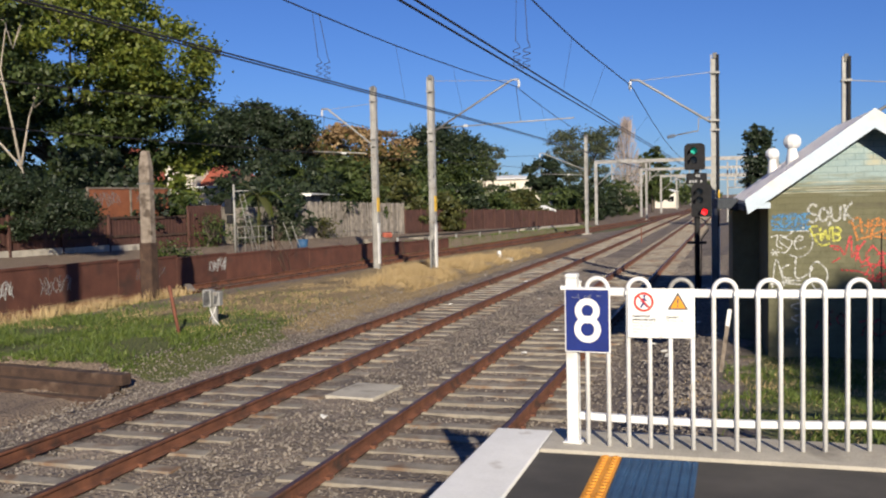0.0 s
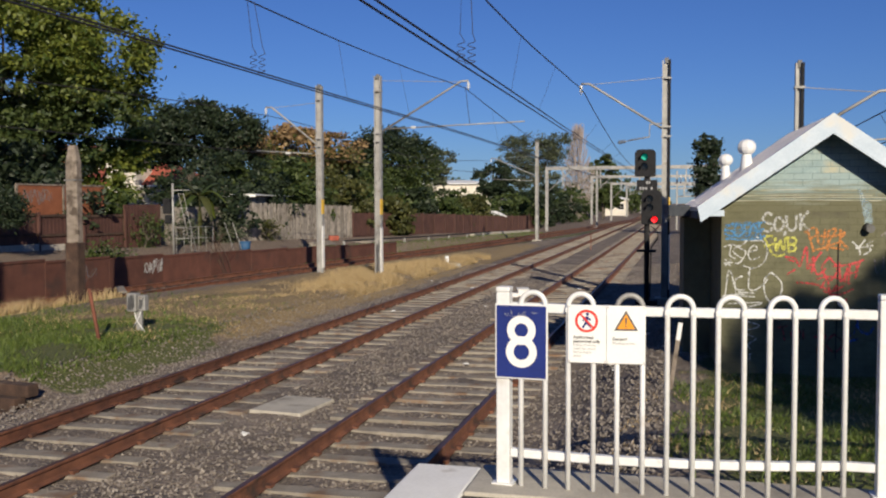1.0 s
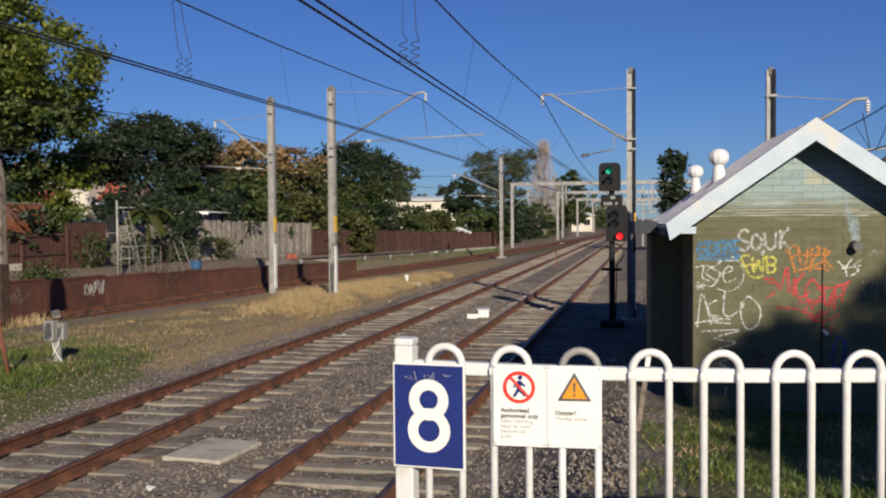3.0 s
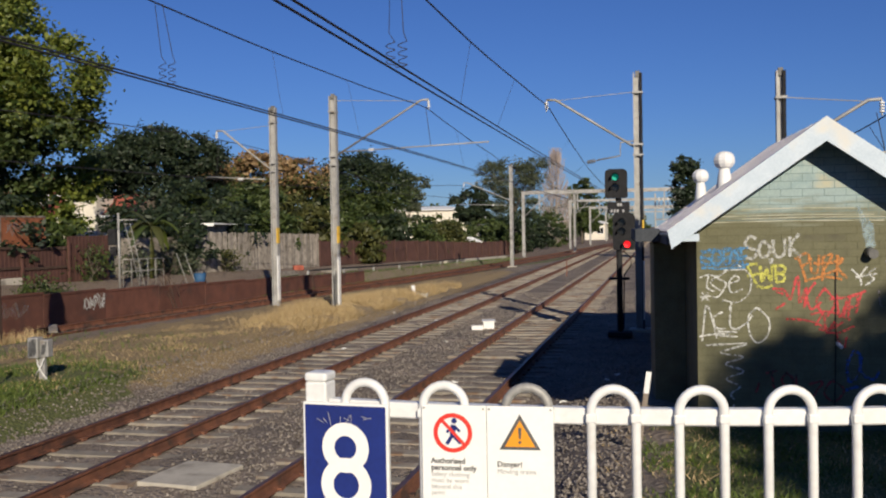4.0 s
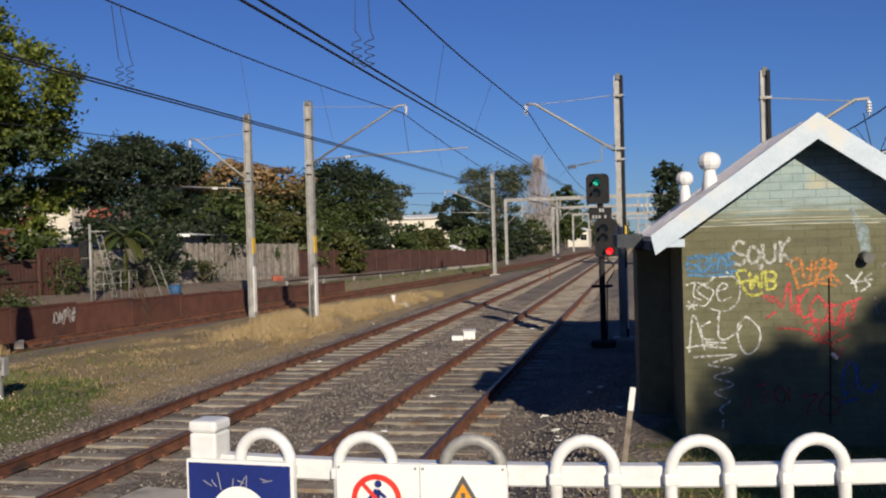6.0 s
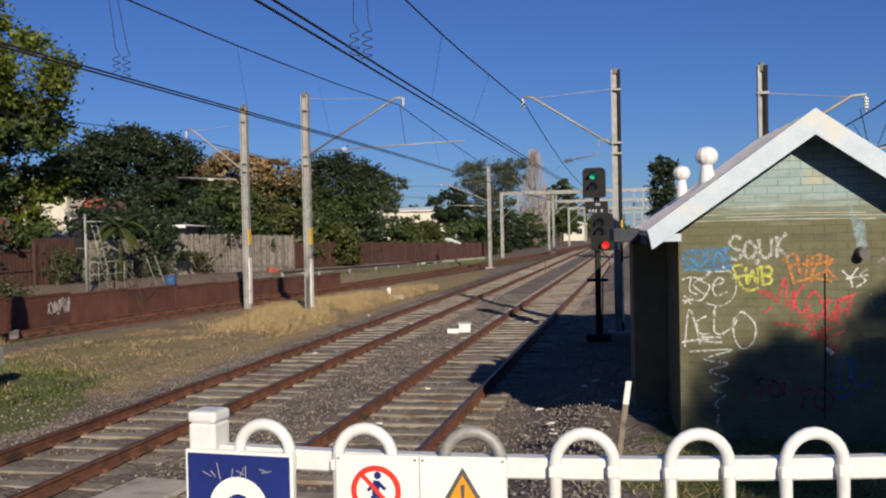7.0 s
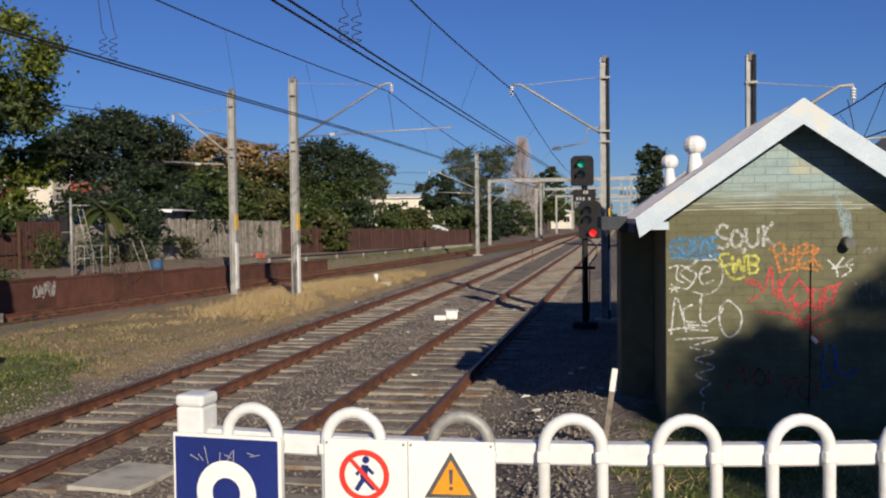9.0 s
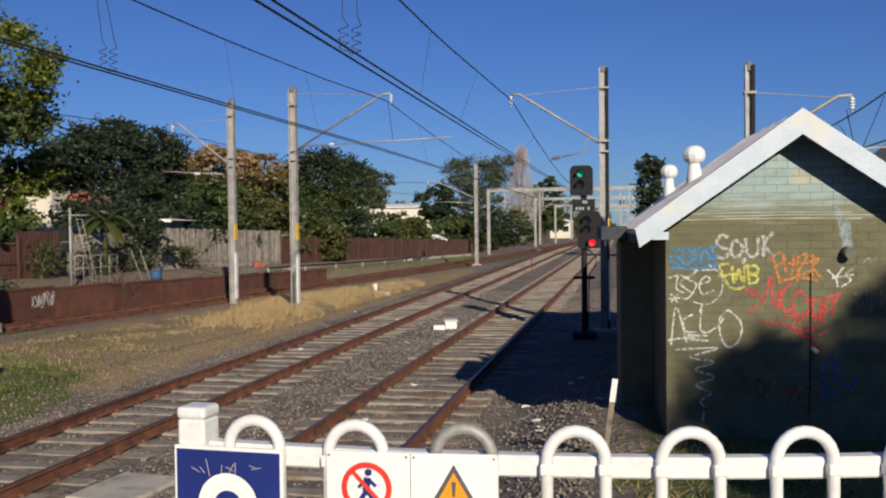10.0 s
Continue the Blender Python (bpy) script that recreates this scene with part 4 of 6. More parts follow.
tree("tree", "big rounded green tree leaning over the fence", (-20.9, 76.0, 0.3), [(0, 0, 6.0, 3.3, 3.4, 2.7), (2.3, 0, 5.6, 1.9, 2.4, 2.2), (-2.2, 0, 5.0, 1.8, 2.4, 2.2), (0.3, -1, 3.0, 2.6, 2.2, 1.7), (2.6, -0.6, 3.0, 1.0, 1.4, 1.0)], 30000, 0.14, L_MID, 19, 0.35, clump=1.2, second=L_DARK, share=0.35)
tree("tree", "slender open-crowned gum tree behind the fence", (-19.5, 88.0, 0.2), [(0, 0, 6.3, 1.2, 1.2, 1.6), (-0.6, 0, 4.2, 1.0, 1, 1.0)], 2200, 0.18, L_GREY, 20, 0.14, bark=M_PALEBARK)
tree("tree", "round green bush-like tree", (-20.0, 98.0, 0.6), [(0, 0, 2.0, 2.3, 2, 1.6), (1.6, 0, 1.6, 1.6, 1.5, 1.3)], 5000, 0.2, L_MID, 21, 0.15)
tree("tree", "dark dense tree far behind the fence", (-20.5, 121.0, 0.0), [(-0.3, 0, 5.6, 2.4, 3, 2.4), (0.6, 0, 3.4, 2.4, 2, 2.2)], 7000, 0.26, L_DARK, 22, 0.25)
tree("tree", "tall thin-crowned tree far behind the fence", (-19.8, 150.0, 1.4), [(0, 0, 8.8, 4.2, 3, 3.2), (3.0, 0, 10.2, 3.0, 2, 2.2), (-3.2, 0, 9.6, 2.6, 2, 2.2), (0, 0, 5, 4, 3, 2.5)], 15000, 0.17, L_GREY, 23, 0.3, clump=1.6)
def poplar(loc, height, wide):
    """A bare poplar: a pole of a trunk and hundreds of steep fine twigs."""
    top = thing("poplar", "tall bare winter poplar with pale upright twigs", "tree", loc)
    g = random.Random(24)
    bm = bmesh.new()
    tube(bm, [(0, 0, -0.3), (0.1, 0, height * 0.4), (0, 0, height * 0.95)], 0.26, 8, 0.04)
    part("trunk", bm, M_PALEBARK, top, "straight pale trunk")
    bm = bmesh.new()
    for k in range(800):
        z = g.uniform(0.3, height * 0.9)
        f = z / height
        reach = wide * (0.55 + 0.45 * math.sin(math.pi * min(1.0, f * 1.25 + 0.15))) * (1.0 if f < 0.75 else (1.02 - f) / 0.27)
        a, r = g.uniform(0, 6.28), reach * g.uniform(0.05, 1.0) ** 0.5
        h = g.uniform(1.2, 2.8)
        x, y = r * math.cos(a), r * math.sin(a)
        tip = (x * 1.15 + g.uniform(-0.2, 0.2), y * 1.15, min(height, z + h))
        w = g.uniform(0.02, 0.045)
        p = [bm.verts.new(v) for v in ((x * 0.7 - w, y * 0.7, z), (x * 0.7 + w, y * 0.7, z), (x + w * 0.7, y, z + h * 0.6), tip, (x - w * 0.7, y, z + h * 0.6))]
        bm.faces.new(p)
    tagged(part("crown", bm, L_PALE, top, "fine pale upright twigs"), kind="stuff")


poplar((-13.4, 152.0, 0.0), 15.2, 2.9)
tree("tree", "far green tree beside the poplar", (-10.5, 165.0, 0.0), [(0, 0, 7.5, 2.6, 2, 3.5), (0.6, 0, 4.0, 2.6, 2, 2.4)], 8000, 0.28, L_MID, 25, 0.22)
tree("tree", "dark upright tree behind the hut", (4.5, 84.0, 0.0), [(0, 0, 6.2, 1.0, 1.1, 1.9), (0.3, 0, 3.8, 1.4, 1.3, 2.2), (0.5, 0, 7.4, 0.7, 0.8, 0.9)], 5000, 0.2, L_DARK, 26, 0.16)
# unseen trees added beyond the platform, lobes set to shade the hut and deck
tree("tree", "unseen round tree beyond the platform, shaped to shade the hut gable", (13.5, -4.2, 0.55), [(-0.80, 0, 8.72, 0.52, 0.6, 0.52), (-0.86, 0, 8.15, 0.72, 0.8, 0.6), (0.66, 0, 9.2, 0.62, 0.8, 0.72), (-0.1, 0, 8.15, 0.8, 0.9, 0.6), (0.7, 0, 8.3, 0.8, 0.9, 0.8), (2.3, 0, 8.8, 1.4, 1.4, 1.4), (-0.6, -0.3, 7.0, 1.5, 1.4, 1.0), (1.7, 0, 7.0, 1.7, 1.5, 1.1), (-1.3, 0, 5.8, 1.1, 1.2, 0.7), (0.4, 0, 5.8, 1.3, 1.2, 0.8)], 52000, 0.1, L_MID, 27, 0.18, clump=0.5)
tree("tree", "unseen low spreading tree beyond the platform, added to shade the deck", (12.4, -10.5, 0.5), [(-1.0, 0, 5.2, 1.6, 1.8, 1.0), (1.4, 0, 5.3, 1.8, 1.8, 1.1)], 10000, 0.15, L_MID, 28, 0.18, clump=1.2)


# ---- old siding wall, strip fences and gardens ----
def along(y, off):
    """A place on a line that keeps its distance from the siding, and the way that the line runs there."""
    x = float(siding_x(y)) + off
    dx = float(siding_x(y + 0.5) - siding_x(y - 0.5))
    return x, -math.degrees(math.atan(dx))


def siding_wall():
    top = thing("retaining_wall", "low brown steel wall with scribbles beside the siding", "wall", kind="structure")
    y = 8.0
    while y < 53:
        x, turn = along(y + 1.5, -1.8)
        z1 = float(np.interp(y, [8, 22, 31, 40, 50, 64], [1.12, 1.06, 0.84, 0.66, 0.46, 0.3]))
        bm = bmesh.new()
        box(bm, -0.05, 0.05, -1.5, 1.5, -0.5, z1, 0.01)
        box(bm, -0.06, 0.08, -1.5, 1.5, z1 - 0.06, z1 + 0.012)
        ob = part("panel", bm, M_BROWN, top)
        ob.matrix_local = pose(x, y + 1.5, 0, 0, 0, turn)
        y += 3.0


siding_wall()


def back_fence():
    """Sheet fence, then grey palings, then brown sheets again, along the gardens."""
    top = thing("garden_fence", "brown sheet and grey paling fence along the gardens", "fence", kind="structure")
    rng = random.Random(5)

    def sheet(length):
        bm = bmesh.new()
        box(bm, -0.02, 0.02, 0, length, 0, 1.62)
        k = 0.0
        while k < length - 0.1:
            box(bm, 0.02, 0.035, k, k + 0.08, 0, 1.62)
            k += 0.2
        return mesh_of("sheet", bm, M_FENCEBROWN)

    def plank():
        bm = bmesh.new()
        box(bm, -0.012, 0.012, 0.003, 0.142, 0, 1.95, 0.003)
        return mesh_of("paling", bm, M_GREYWOOD)

    def grey_sheet():
        bm = bmesh.new()
        box(bm, -0.012, 0.012, 0, 1.97, 0, 1.75)
        k = 0.0
        while k < 1.9:
            box(bm, 0.012, 0.024, k, k + 0.05, 0, 1.75)
            k += 0.16
        return mesh_of("sheet", bm, M_GREYWOOD)

    s_mesh, p_mesh, g_mesh = sheet(2.38), plank(), grey_sheet()
    y = 14.0
    while y < 108:
        x, turn = along(y, -6.0)
        z = float(ground_z(x, y))
        if 37.9 < y < 43.6:
            # weathered sheets set back behind the weeds
            ob = new("sheet", g_mesh)
            ob.parent = top
            ob.matrix_local = pose(x - 0.9, y, z - 0.05, rng.uniform(-1, 1), 0, turn)
            y += 2.0
        elif 43.6 <= y < 56.3:
            ob = new("paling", p_mesh)
            ob.parent = top
            ob.matrix_local = pose(x, y, z - 0.03 + rng.uniform(-0.04, 0.04), rng.uniform(-1.5, 1.5), rng.uniform(-1, 1), turn)
            y += 0.147
        else:
            ob = new("sheet", s_mesh)
            ob.parent = top
            tall = 1.12 if 33.5 < y < 37.9 else 0.84 if y < 33.6 else 0.95
            ob.matrix_local = pose(x, y, z - 0.05, rng.uniform(-0.4, 0.4), 0, turn) @ Matrix.Diagonal((1, 1, tall, 1))
            if y < 31.5:
                bm = bmesh.new()
                box(bm, 0.0, 0.12, 0.0, 2.4, -0.3, 0.2, 0.01)
                plinth = part("plinth", bm, M_CONC, top, "pale concrete plinth")
                plinth.matrix_local = pose(x, y, z, 0, 0, turn)
            if 24 < y < 33.6:
                for k in (0.5, 1.22):
                    bm = bmesh.new()
                    box(bm, 0.045, 0.085, 0.05, 2.33, k, k + 0.09, 0.004)
                    r = part("rail", bm, M_DARKTIMBER, top)
                    r.matrix_local = pose(x, y, z, 0, 0, turn)
            bm = bmesh.new()
            box(bm, 0.04, 0.13, -0.06, 0.04, -0.2, 1.4 if y < 33.6 else 1.58, 0.006)
            p = part("post", bm, M_FENCEBROWN, top)
            p.matrix_local = pose(x, y, z, 0, 0, turn)
            y += 2.4


back_fence()


# unseen store added behind the hut to lengthen the shade beside it
def store(label, loc, w, d, h):
    top = thing("shade_store", label, "store", loc)
    boxes("wall", M_OLIVE, top, (0, w, 0, d, -0.4, h))
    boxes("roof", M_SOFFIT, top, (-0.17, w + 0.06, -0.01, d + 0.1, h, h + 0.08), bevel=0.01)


store("unseen long low olive store behind the hut, added for its shade", (2.74, 17.45, 0.1), 2.1, 11.5, 2.34)


# ---- overhead wires ----
def wire(name, label, lines, r=0.012, extra=(), thin=0.0035):
    top = thing(name, label, "overhead wire", kind="")
    for nm, pts in lines:
        bm = bmesh.new()
        tube(bm, pts, r, 5)
        part(nm, bm, M_WIRE, top)
    for pts in extra:
        bm = bmesh.new()
        tube(bm, pts, thin, 4)
        part("dropper", bm, M_WIRE, top)
    return top


def hang(knots, step=1.5):
    """A smooth line through (y, x, z) knots."""
    ys = np.arange(knots[0][0], knots[-1][0] + step, step)
    k = np.array(knots, float)
    out = []
    for y in ys:
        i = int(np.clip(np.searchsorted(k[:, 0], y) - 1, 0, len(k) - 2))
        t = (y - k[i, 0]) / (k[i + 1, 0] - k[i, 0])
        p0, p1, p2, p3 = k[max(i - 1, 0)], k[i], k[i + 1], k[min(i + 2, len(k) - 1)]
        c = 0.5 * (2 * p1 + (p2 - p0) * t + (2 * p0 - 5 * p1 + 4 * p2 - p3) * t * t + (3 * p1 - p0 - 3 * p2 + p3) * t ** 3)
        out.append((float(c[1]), float(y), float(c[2])))
    return out


def line_over(knots, contact, twin, loop_y, label, droppers):
    mess = hang(knots)
    low = hang(contact)
    lines = [("messenger_wire", mess)]
    for off in ((-0.075, 0.075) if twin else (0.0,)):
        lines.append(("contact_wire", [(x + off, y, z) for x, y, z in low]))
    at, bt = np.array(mess), np.array(low)
    extra = []
    for y in droppers:
        p, q = at[int(np.argmin(abs(at[:, 1] - y)))], bt[int(np.argmin(abs(bt[:, 1] - y)))]
        extra.append([tuple(p), (q[0], p[1], q[2])])
    top = wire("overhead_line", label, lines, 0.0145, extra)
    p, q = at[int(np.argmin(abs(at[:, 1] - loop_y)))], bt[int(np.argmin(abs(bt[:, 1] - loop_y)))]
    for dx in (-0.08, 0.08):
        coil = [(q[0] + dx + 0.06 * math.cos(a), loop_y + 0.03 * math.sin(a), q[2] + 0.03 + 0.016 * a) for a in np.linspace(0, 6 * math.pi, 40)]
        bm = bmesh.new()
        tube(bm, [(q[0], loop_y, q[2])] + coil + [(q[0] + dx * 1.2, loop_y, q[2] + 0.45), (p[0] + dx * 0.8, loop_y, p[2])], 0.006, 5)
        part("jumper", bm, M_WIRE, top, "looped jumper cable")


line_over([(-30, -1.2, 6.9), (0, -0.86, 6.2), (10, -0.67, 6.13), (20, -0.48, 5.95), (27, -0.35, 6.0), (29.3, -0.305, 6.025), (29.7, -0.302, 6.015), (32, -0.32, 5.87), (37, -0.36, 5.62), (45, -0.42, 5.3), (55, -0.49, 5.1), (62, -0.54, 5.06), (70, -0.6, 5.1), (82, -0.68, 5.4), (95, -0.75, 5.9), (180, -0.75, 5.6), (260, -0.75, 5.6)],
          [(-30, 0.2, 4.45), (0, -0.22, 4.6), (15, -0.57, 4.78), (29.5, -0.9, 4.95), (70, -0.75, 4.8), (180, -0.75, 4.8), (260, -0.75, 4.8)], True, 15.0, "dark overhead wires above the platform track", (8, 20, 24.5, 36, 43, 50))
line_over([(-30, -5.4, 6.6), (0, -5.07, 6.4), (10, -4.95, 6.3), (20, -4.83, 6.29), (27, -4.75, 6.43), (32.8, -4.662, 6.615), (33.2, -4.66, 6.61), (35.5, -4.65, 6.46), (40, -4.63, 6.2), (47, -4.61, 5.88), (58, -4.57, 5.55), (70, -4.55, 5.45), (82, -4.52, 5.6), (95, -4.5, 5.9), (180, -4.5, 5.6), (260, -4.5, 5.6)],
          [(-30, -5.6, 5.15), (0, -5.17, 5.09), (16, -4.76, 5.02), (33, -4.33, 4.95), (70, -4.6, 4.94), (180, -4.55, 4.9), (260, -4.5, 4.9)], True, 16.7, "dark overhead wires above the middle track", (9, 21, 26, 38, 44, 52))
wire("overhead_line", "dark overhead wires above the siding", [("messenger_wire", hang([(-20, -15.6, 6.3), (10, -15.0, 5.7), (35.1, -13.02, 6.1), (52, -11.6, 5.2), (69.5, -11.0, 5.75), (95, -8.0, 5.9), (180, -5, 5.7)])), ("contact_wire", hang([(-20, -15.8, 4.8), (10, -15.2, 4.75), (35.1, -13.6, 4.72), (69.5, -9.8, 4.7), (95, -7.8, 4.7), (180, -3, 4.7)]))], 0.014)
wire("overhead_line", "dark overhead wire beyond the hut", [("messenger_wire", hang([(13.5, 6.95, 5.05), (23, 6.93, 4.72), (60, 7.2, 4.3)])), ("contact_wire", hang([(13.5, 6.95, 4.05), (23, 6.95, 4.02), (60, 7.2, 4.0)]))], 0.014, [[(6.95, 21, 4.78), (6.95, 22.5, 4.03)], [(6.95, 24.5, 4.67), (6.95, 23, 4.03)]], 0.007)


# ---- far portals ----
def portal(y, x0, x1, z):
    top = thing("overhead_line_portal", "grey steel portal frame spanning the tracks", "gantry", (0, y, -0.2), group="far portals")
    for x in (x0, x1):
        boxes("leg", M_STEEL, top, (x - 0.14, x + 0.14, -0.14, 0.14, 0, z + 0.2))
        s = 1 if x == x0 else -1
        tubes("brace", M_STEEL, top, 0.06, [(x, 0, z - 2.2), (x + s * 2.4, 0, z)], n=6)
    boxes("beam", M_STEEL, top, (x0 - 0.14, x1 + 0.14, -0.16, 0.16, z, z + 0.34))
    for x in (-8.2, -4.52, -0.75, 3.6):
        if x0 < x < x1:
            boxes("drop_bracket", M_STEEL, top, (x - 0.7, x - 0.58, -0.05, 0.05, z - 1.6, z))
            tubes("steady_arm", M_STEEL, top, 0.03, [(x - 0.65, 0, z - 1.4), (x + 0.6, 0, z - 1.25)], n=5)


for y, x0, x1, z in ((95, -10.4, 6.6, 6.1), (128, -9.0, 9.5, 6.1), (150, -8.0, 9.0, 5.6), (185, -7.6, 9.0, 6.0), (235, -7, 9, 6.0)):
    portal(y, x0, x1, z)


def isolator_rack():
    """Upright insulator stacks on a small frame over the tracks."""
    top = thing("isolator_rack", "pale steel rack of upright isolator stacks on a portal", "isolator rack", (2.1, 98.0, -0.2))
    boxes("post", M_STEEL, top, (-0.08, 0.08, -0.08, 0.08, 0, 6.0), bevel=0.01)
    boxes("post", M_STEEL, top, (1.85, 2.01, -0.08, 0.08, 0, 6.0), bevel=0.01)
    for z in (3.4, 4.5):
        boxes("cross_beam", M_STEEL, top, (0.082, 1.848, -0.06, 0.06, z, z + 0.14))
    for i in range(4):
        bm = bmesh.new()
        insulator(bm, (0.35 + 0.42 * i, 0, 4.7), (0, 0, 1), 16, 0.08)
        part("insulator", bm, M_PVC, top, "pale ribbed insulator stack")


isolator_rack()
mast((-6.6, 108, -0.1), 6.4, "slim far grey steel mast beside the siding", band=0)


# ---- graffiti ----
GLYPHS = {
    "S": [[(1, 0.9), (0.5, 1), (0.1, 0.8), (0.5, 0.5), (0.9, 0.25), (0.5, 0), (0, 0.12)]],
    "K": [[(0.1, 1), (0, 0)], [(1, 1), (0.1, 0.45), (0.6, 0.35), (1.2, 0.0)]],
    "E": [[(1, 0.9), (0.3, 1), (0.2, 0.55), (0.8, 0.5)], [(0.2, 0.55), (0, 0.1), (0.9, 0.05)]],
    "C": [[(1, 0.9), (0.4, 1), (0, 0.5), (0.4, 0), (1, 0.1)]],
    "L": [[(0.1, 1), (0, 0.1), (0.9, 0)]],
}


def ribbon(bm, pts, w, y=-0.004, rng=None):
    """A painted stroke on an upright face: pts are (x, z)."""
    p = np.array(pts, float)
    fine = []
    for i in range(len(p) - 1):
        a, b, c, d = p[max(i - 1, 0)], p[i], p[i + 1], p[min(i + 2, len(p) - 1)]
        for t in np.linspace(0, 1, 6, endpoint=False):
            fine.append(0.5 * (2 * b + (c - a) * t + (2 * a - 5 * b + 4 * c - d) * t * t + (3 * b - a - 3 * c + d) * t ** 3))
    fine.append(p[-1])
    last = None
    for i, q in enumerate(fine):
        d = fine[min(i + 1, len(fine) - 1)] - fine[max(i - 1, 0)]
        n = np.array([-d[1], d[0]]) / (np.linalg.norm(d) + 1e-9)
        k = w / 2 * (1 + 0.25 * math.sin(i * 1.7 + len(fine)))
        pair = (bm.verts.new((q[0] + n[0] * k, y, q[1] + n[1] * k)), bm.verts.new((q[0] - n[0] * k, y, q[1] - n[1] * k)))
        if last:
            bm.faces.new((last[0], last[1], pair[1], pair[0]))
        last = pair


def tag_strokes(word, x0, x1, z0, z1, w, lean=0.15, wild=0.0, seed=0, y=-0.004):
    bm = bmesh.new()
    rng = random.Random(seed)
    cw = (x1 - x0) / len(word)
    k = 0
    for i, ch in enumerate(word):
        dz = rng.uniform(-wild, wild) * (z1 - z0)
        for st in GLYPHS[ch]:
            k += 1
            ribbon(bm, [(x0 + cw * (i + 0.08 + 0.84 * u + lean * v * 0.6), z0 + dz + (z1 - z0) * (v + rng.uniform(-wild, wild) * 0.5)) for u, v in st], w, y - 0.00025 * k)
    return bm


def scribble(x0, x1, z0, z1, w, seed, n=9, y=-0.004):
    bm = bmesh.new()
    rng = random.Random(seed)
    for k in range(3):
        pts = []
        for i in range(n):
            u = (i + rng.uniform(-0.9, 0.9)) / (n - 1)
            pts.append((x0 + (x1 - x0) * min(1, max(0, u)), z0 + (z1 - z0) * (0.1 + 0.8 * ((i + k) % 2) + rng.uniform(-0.2, 0.2))))
        ribbon(bm, pts, w, y - 0.00025 * k)
    return bm


def spray(name, low, high, thin=0.25, thick=0.88):
    """Sprayed paint that thins out unevenly, so that the wall shows through."""
    m = surf(name, low, high, 9, 70, 0.6, 0.05)
    n, l = m.node_tree.nodes, m.node_tree.links
    geo, cover, mr = n.new("ShaderNodeNewGeometry"), n.new("ShaderNodeTexNoise"), n.new("ShaderNodeMapRange")
    cover.inputs["Scale"].default_value, cover.inputs["Detail"].default_value = 26, 6
    mr.inputs["From Min"].default_value, mr.inputs["From Max"].default_value = 0.36, 0.58
    mr.inputs["To Min"].default_value, mr.inputs["To Max"].default_value = thin, thick
    l.new(geo.outputs["Position"], cover.inputs["Vector"])
    l.new(cover.outputs[0], mr.inputs["Value"])
    l.new(mr.outputs[0], n["Principled BSDF"].inputs["Alpha"])
    return m


P_BLUEHAZE = spray("sky_blue_overspray", (0.04, 0.17, 0.35), (0.075, 0.26, 0.47), 0.1, 0.6)
P_RUN = spray("pale_blue_run", (0.26, 0.36, 0.38), (0.36, 0.45, 0.46), 0.1, 0.55)
P_FAINT = spray("worn_faint_spray", (0.20, 0.17, 0.16), (0.33, 0.29, 0.27), 0.0, 0.45)
P_SOFTWHITE = spray("soft_white_spray", (0.46, 0.47, 0.44), (0.62, 0.62, 0.58), 0.15, 0.7)
P_DARKRED = spray("dark_red_spray", (0.30, 0.03, 0.03), (0.40, 0.05, 0.05))
P_WHITE = spray("white_spray", (0.46, 0.47, 0.44), (0.66, 0.66, 0.62))
P_BLUE = spray("sky_blue_spray", (0.04, 0.17, 0.35), (0.075, 0.26, 0.47))
P_YELLOW = spray("yellow_spray", (0.46, 0.45, 0.07), (0.64, 0.62, 0.12))
P_ORANGE = spray("orange_spray", (0.46, 0.16, 0.03), (0.62, 0.23, 0.045))
P_RED = spray("red_spray", (0.50, 0.03, 0.04), (0.62, 0.06, 0.06))
P_NAVY = spray("navy_spray", (0.03, 0.08, 0.30), (0.05, 0.12, 0.40))
P_PALE = spray("faded_spray", (0.20, 0.17, 0.16), (0.33, 0.29, 0.27))


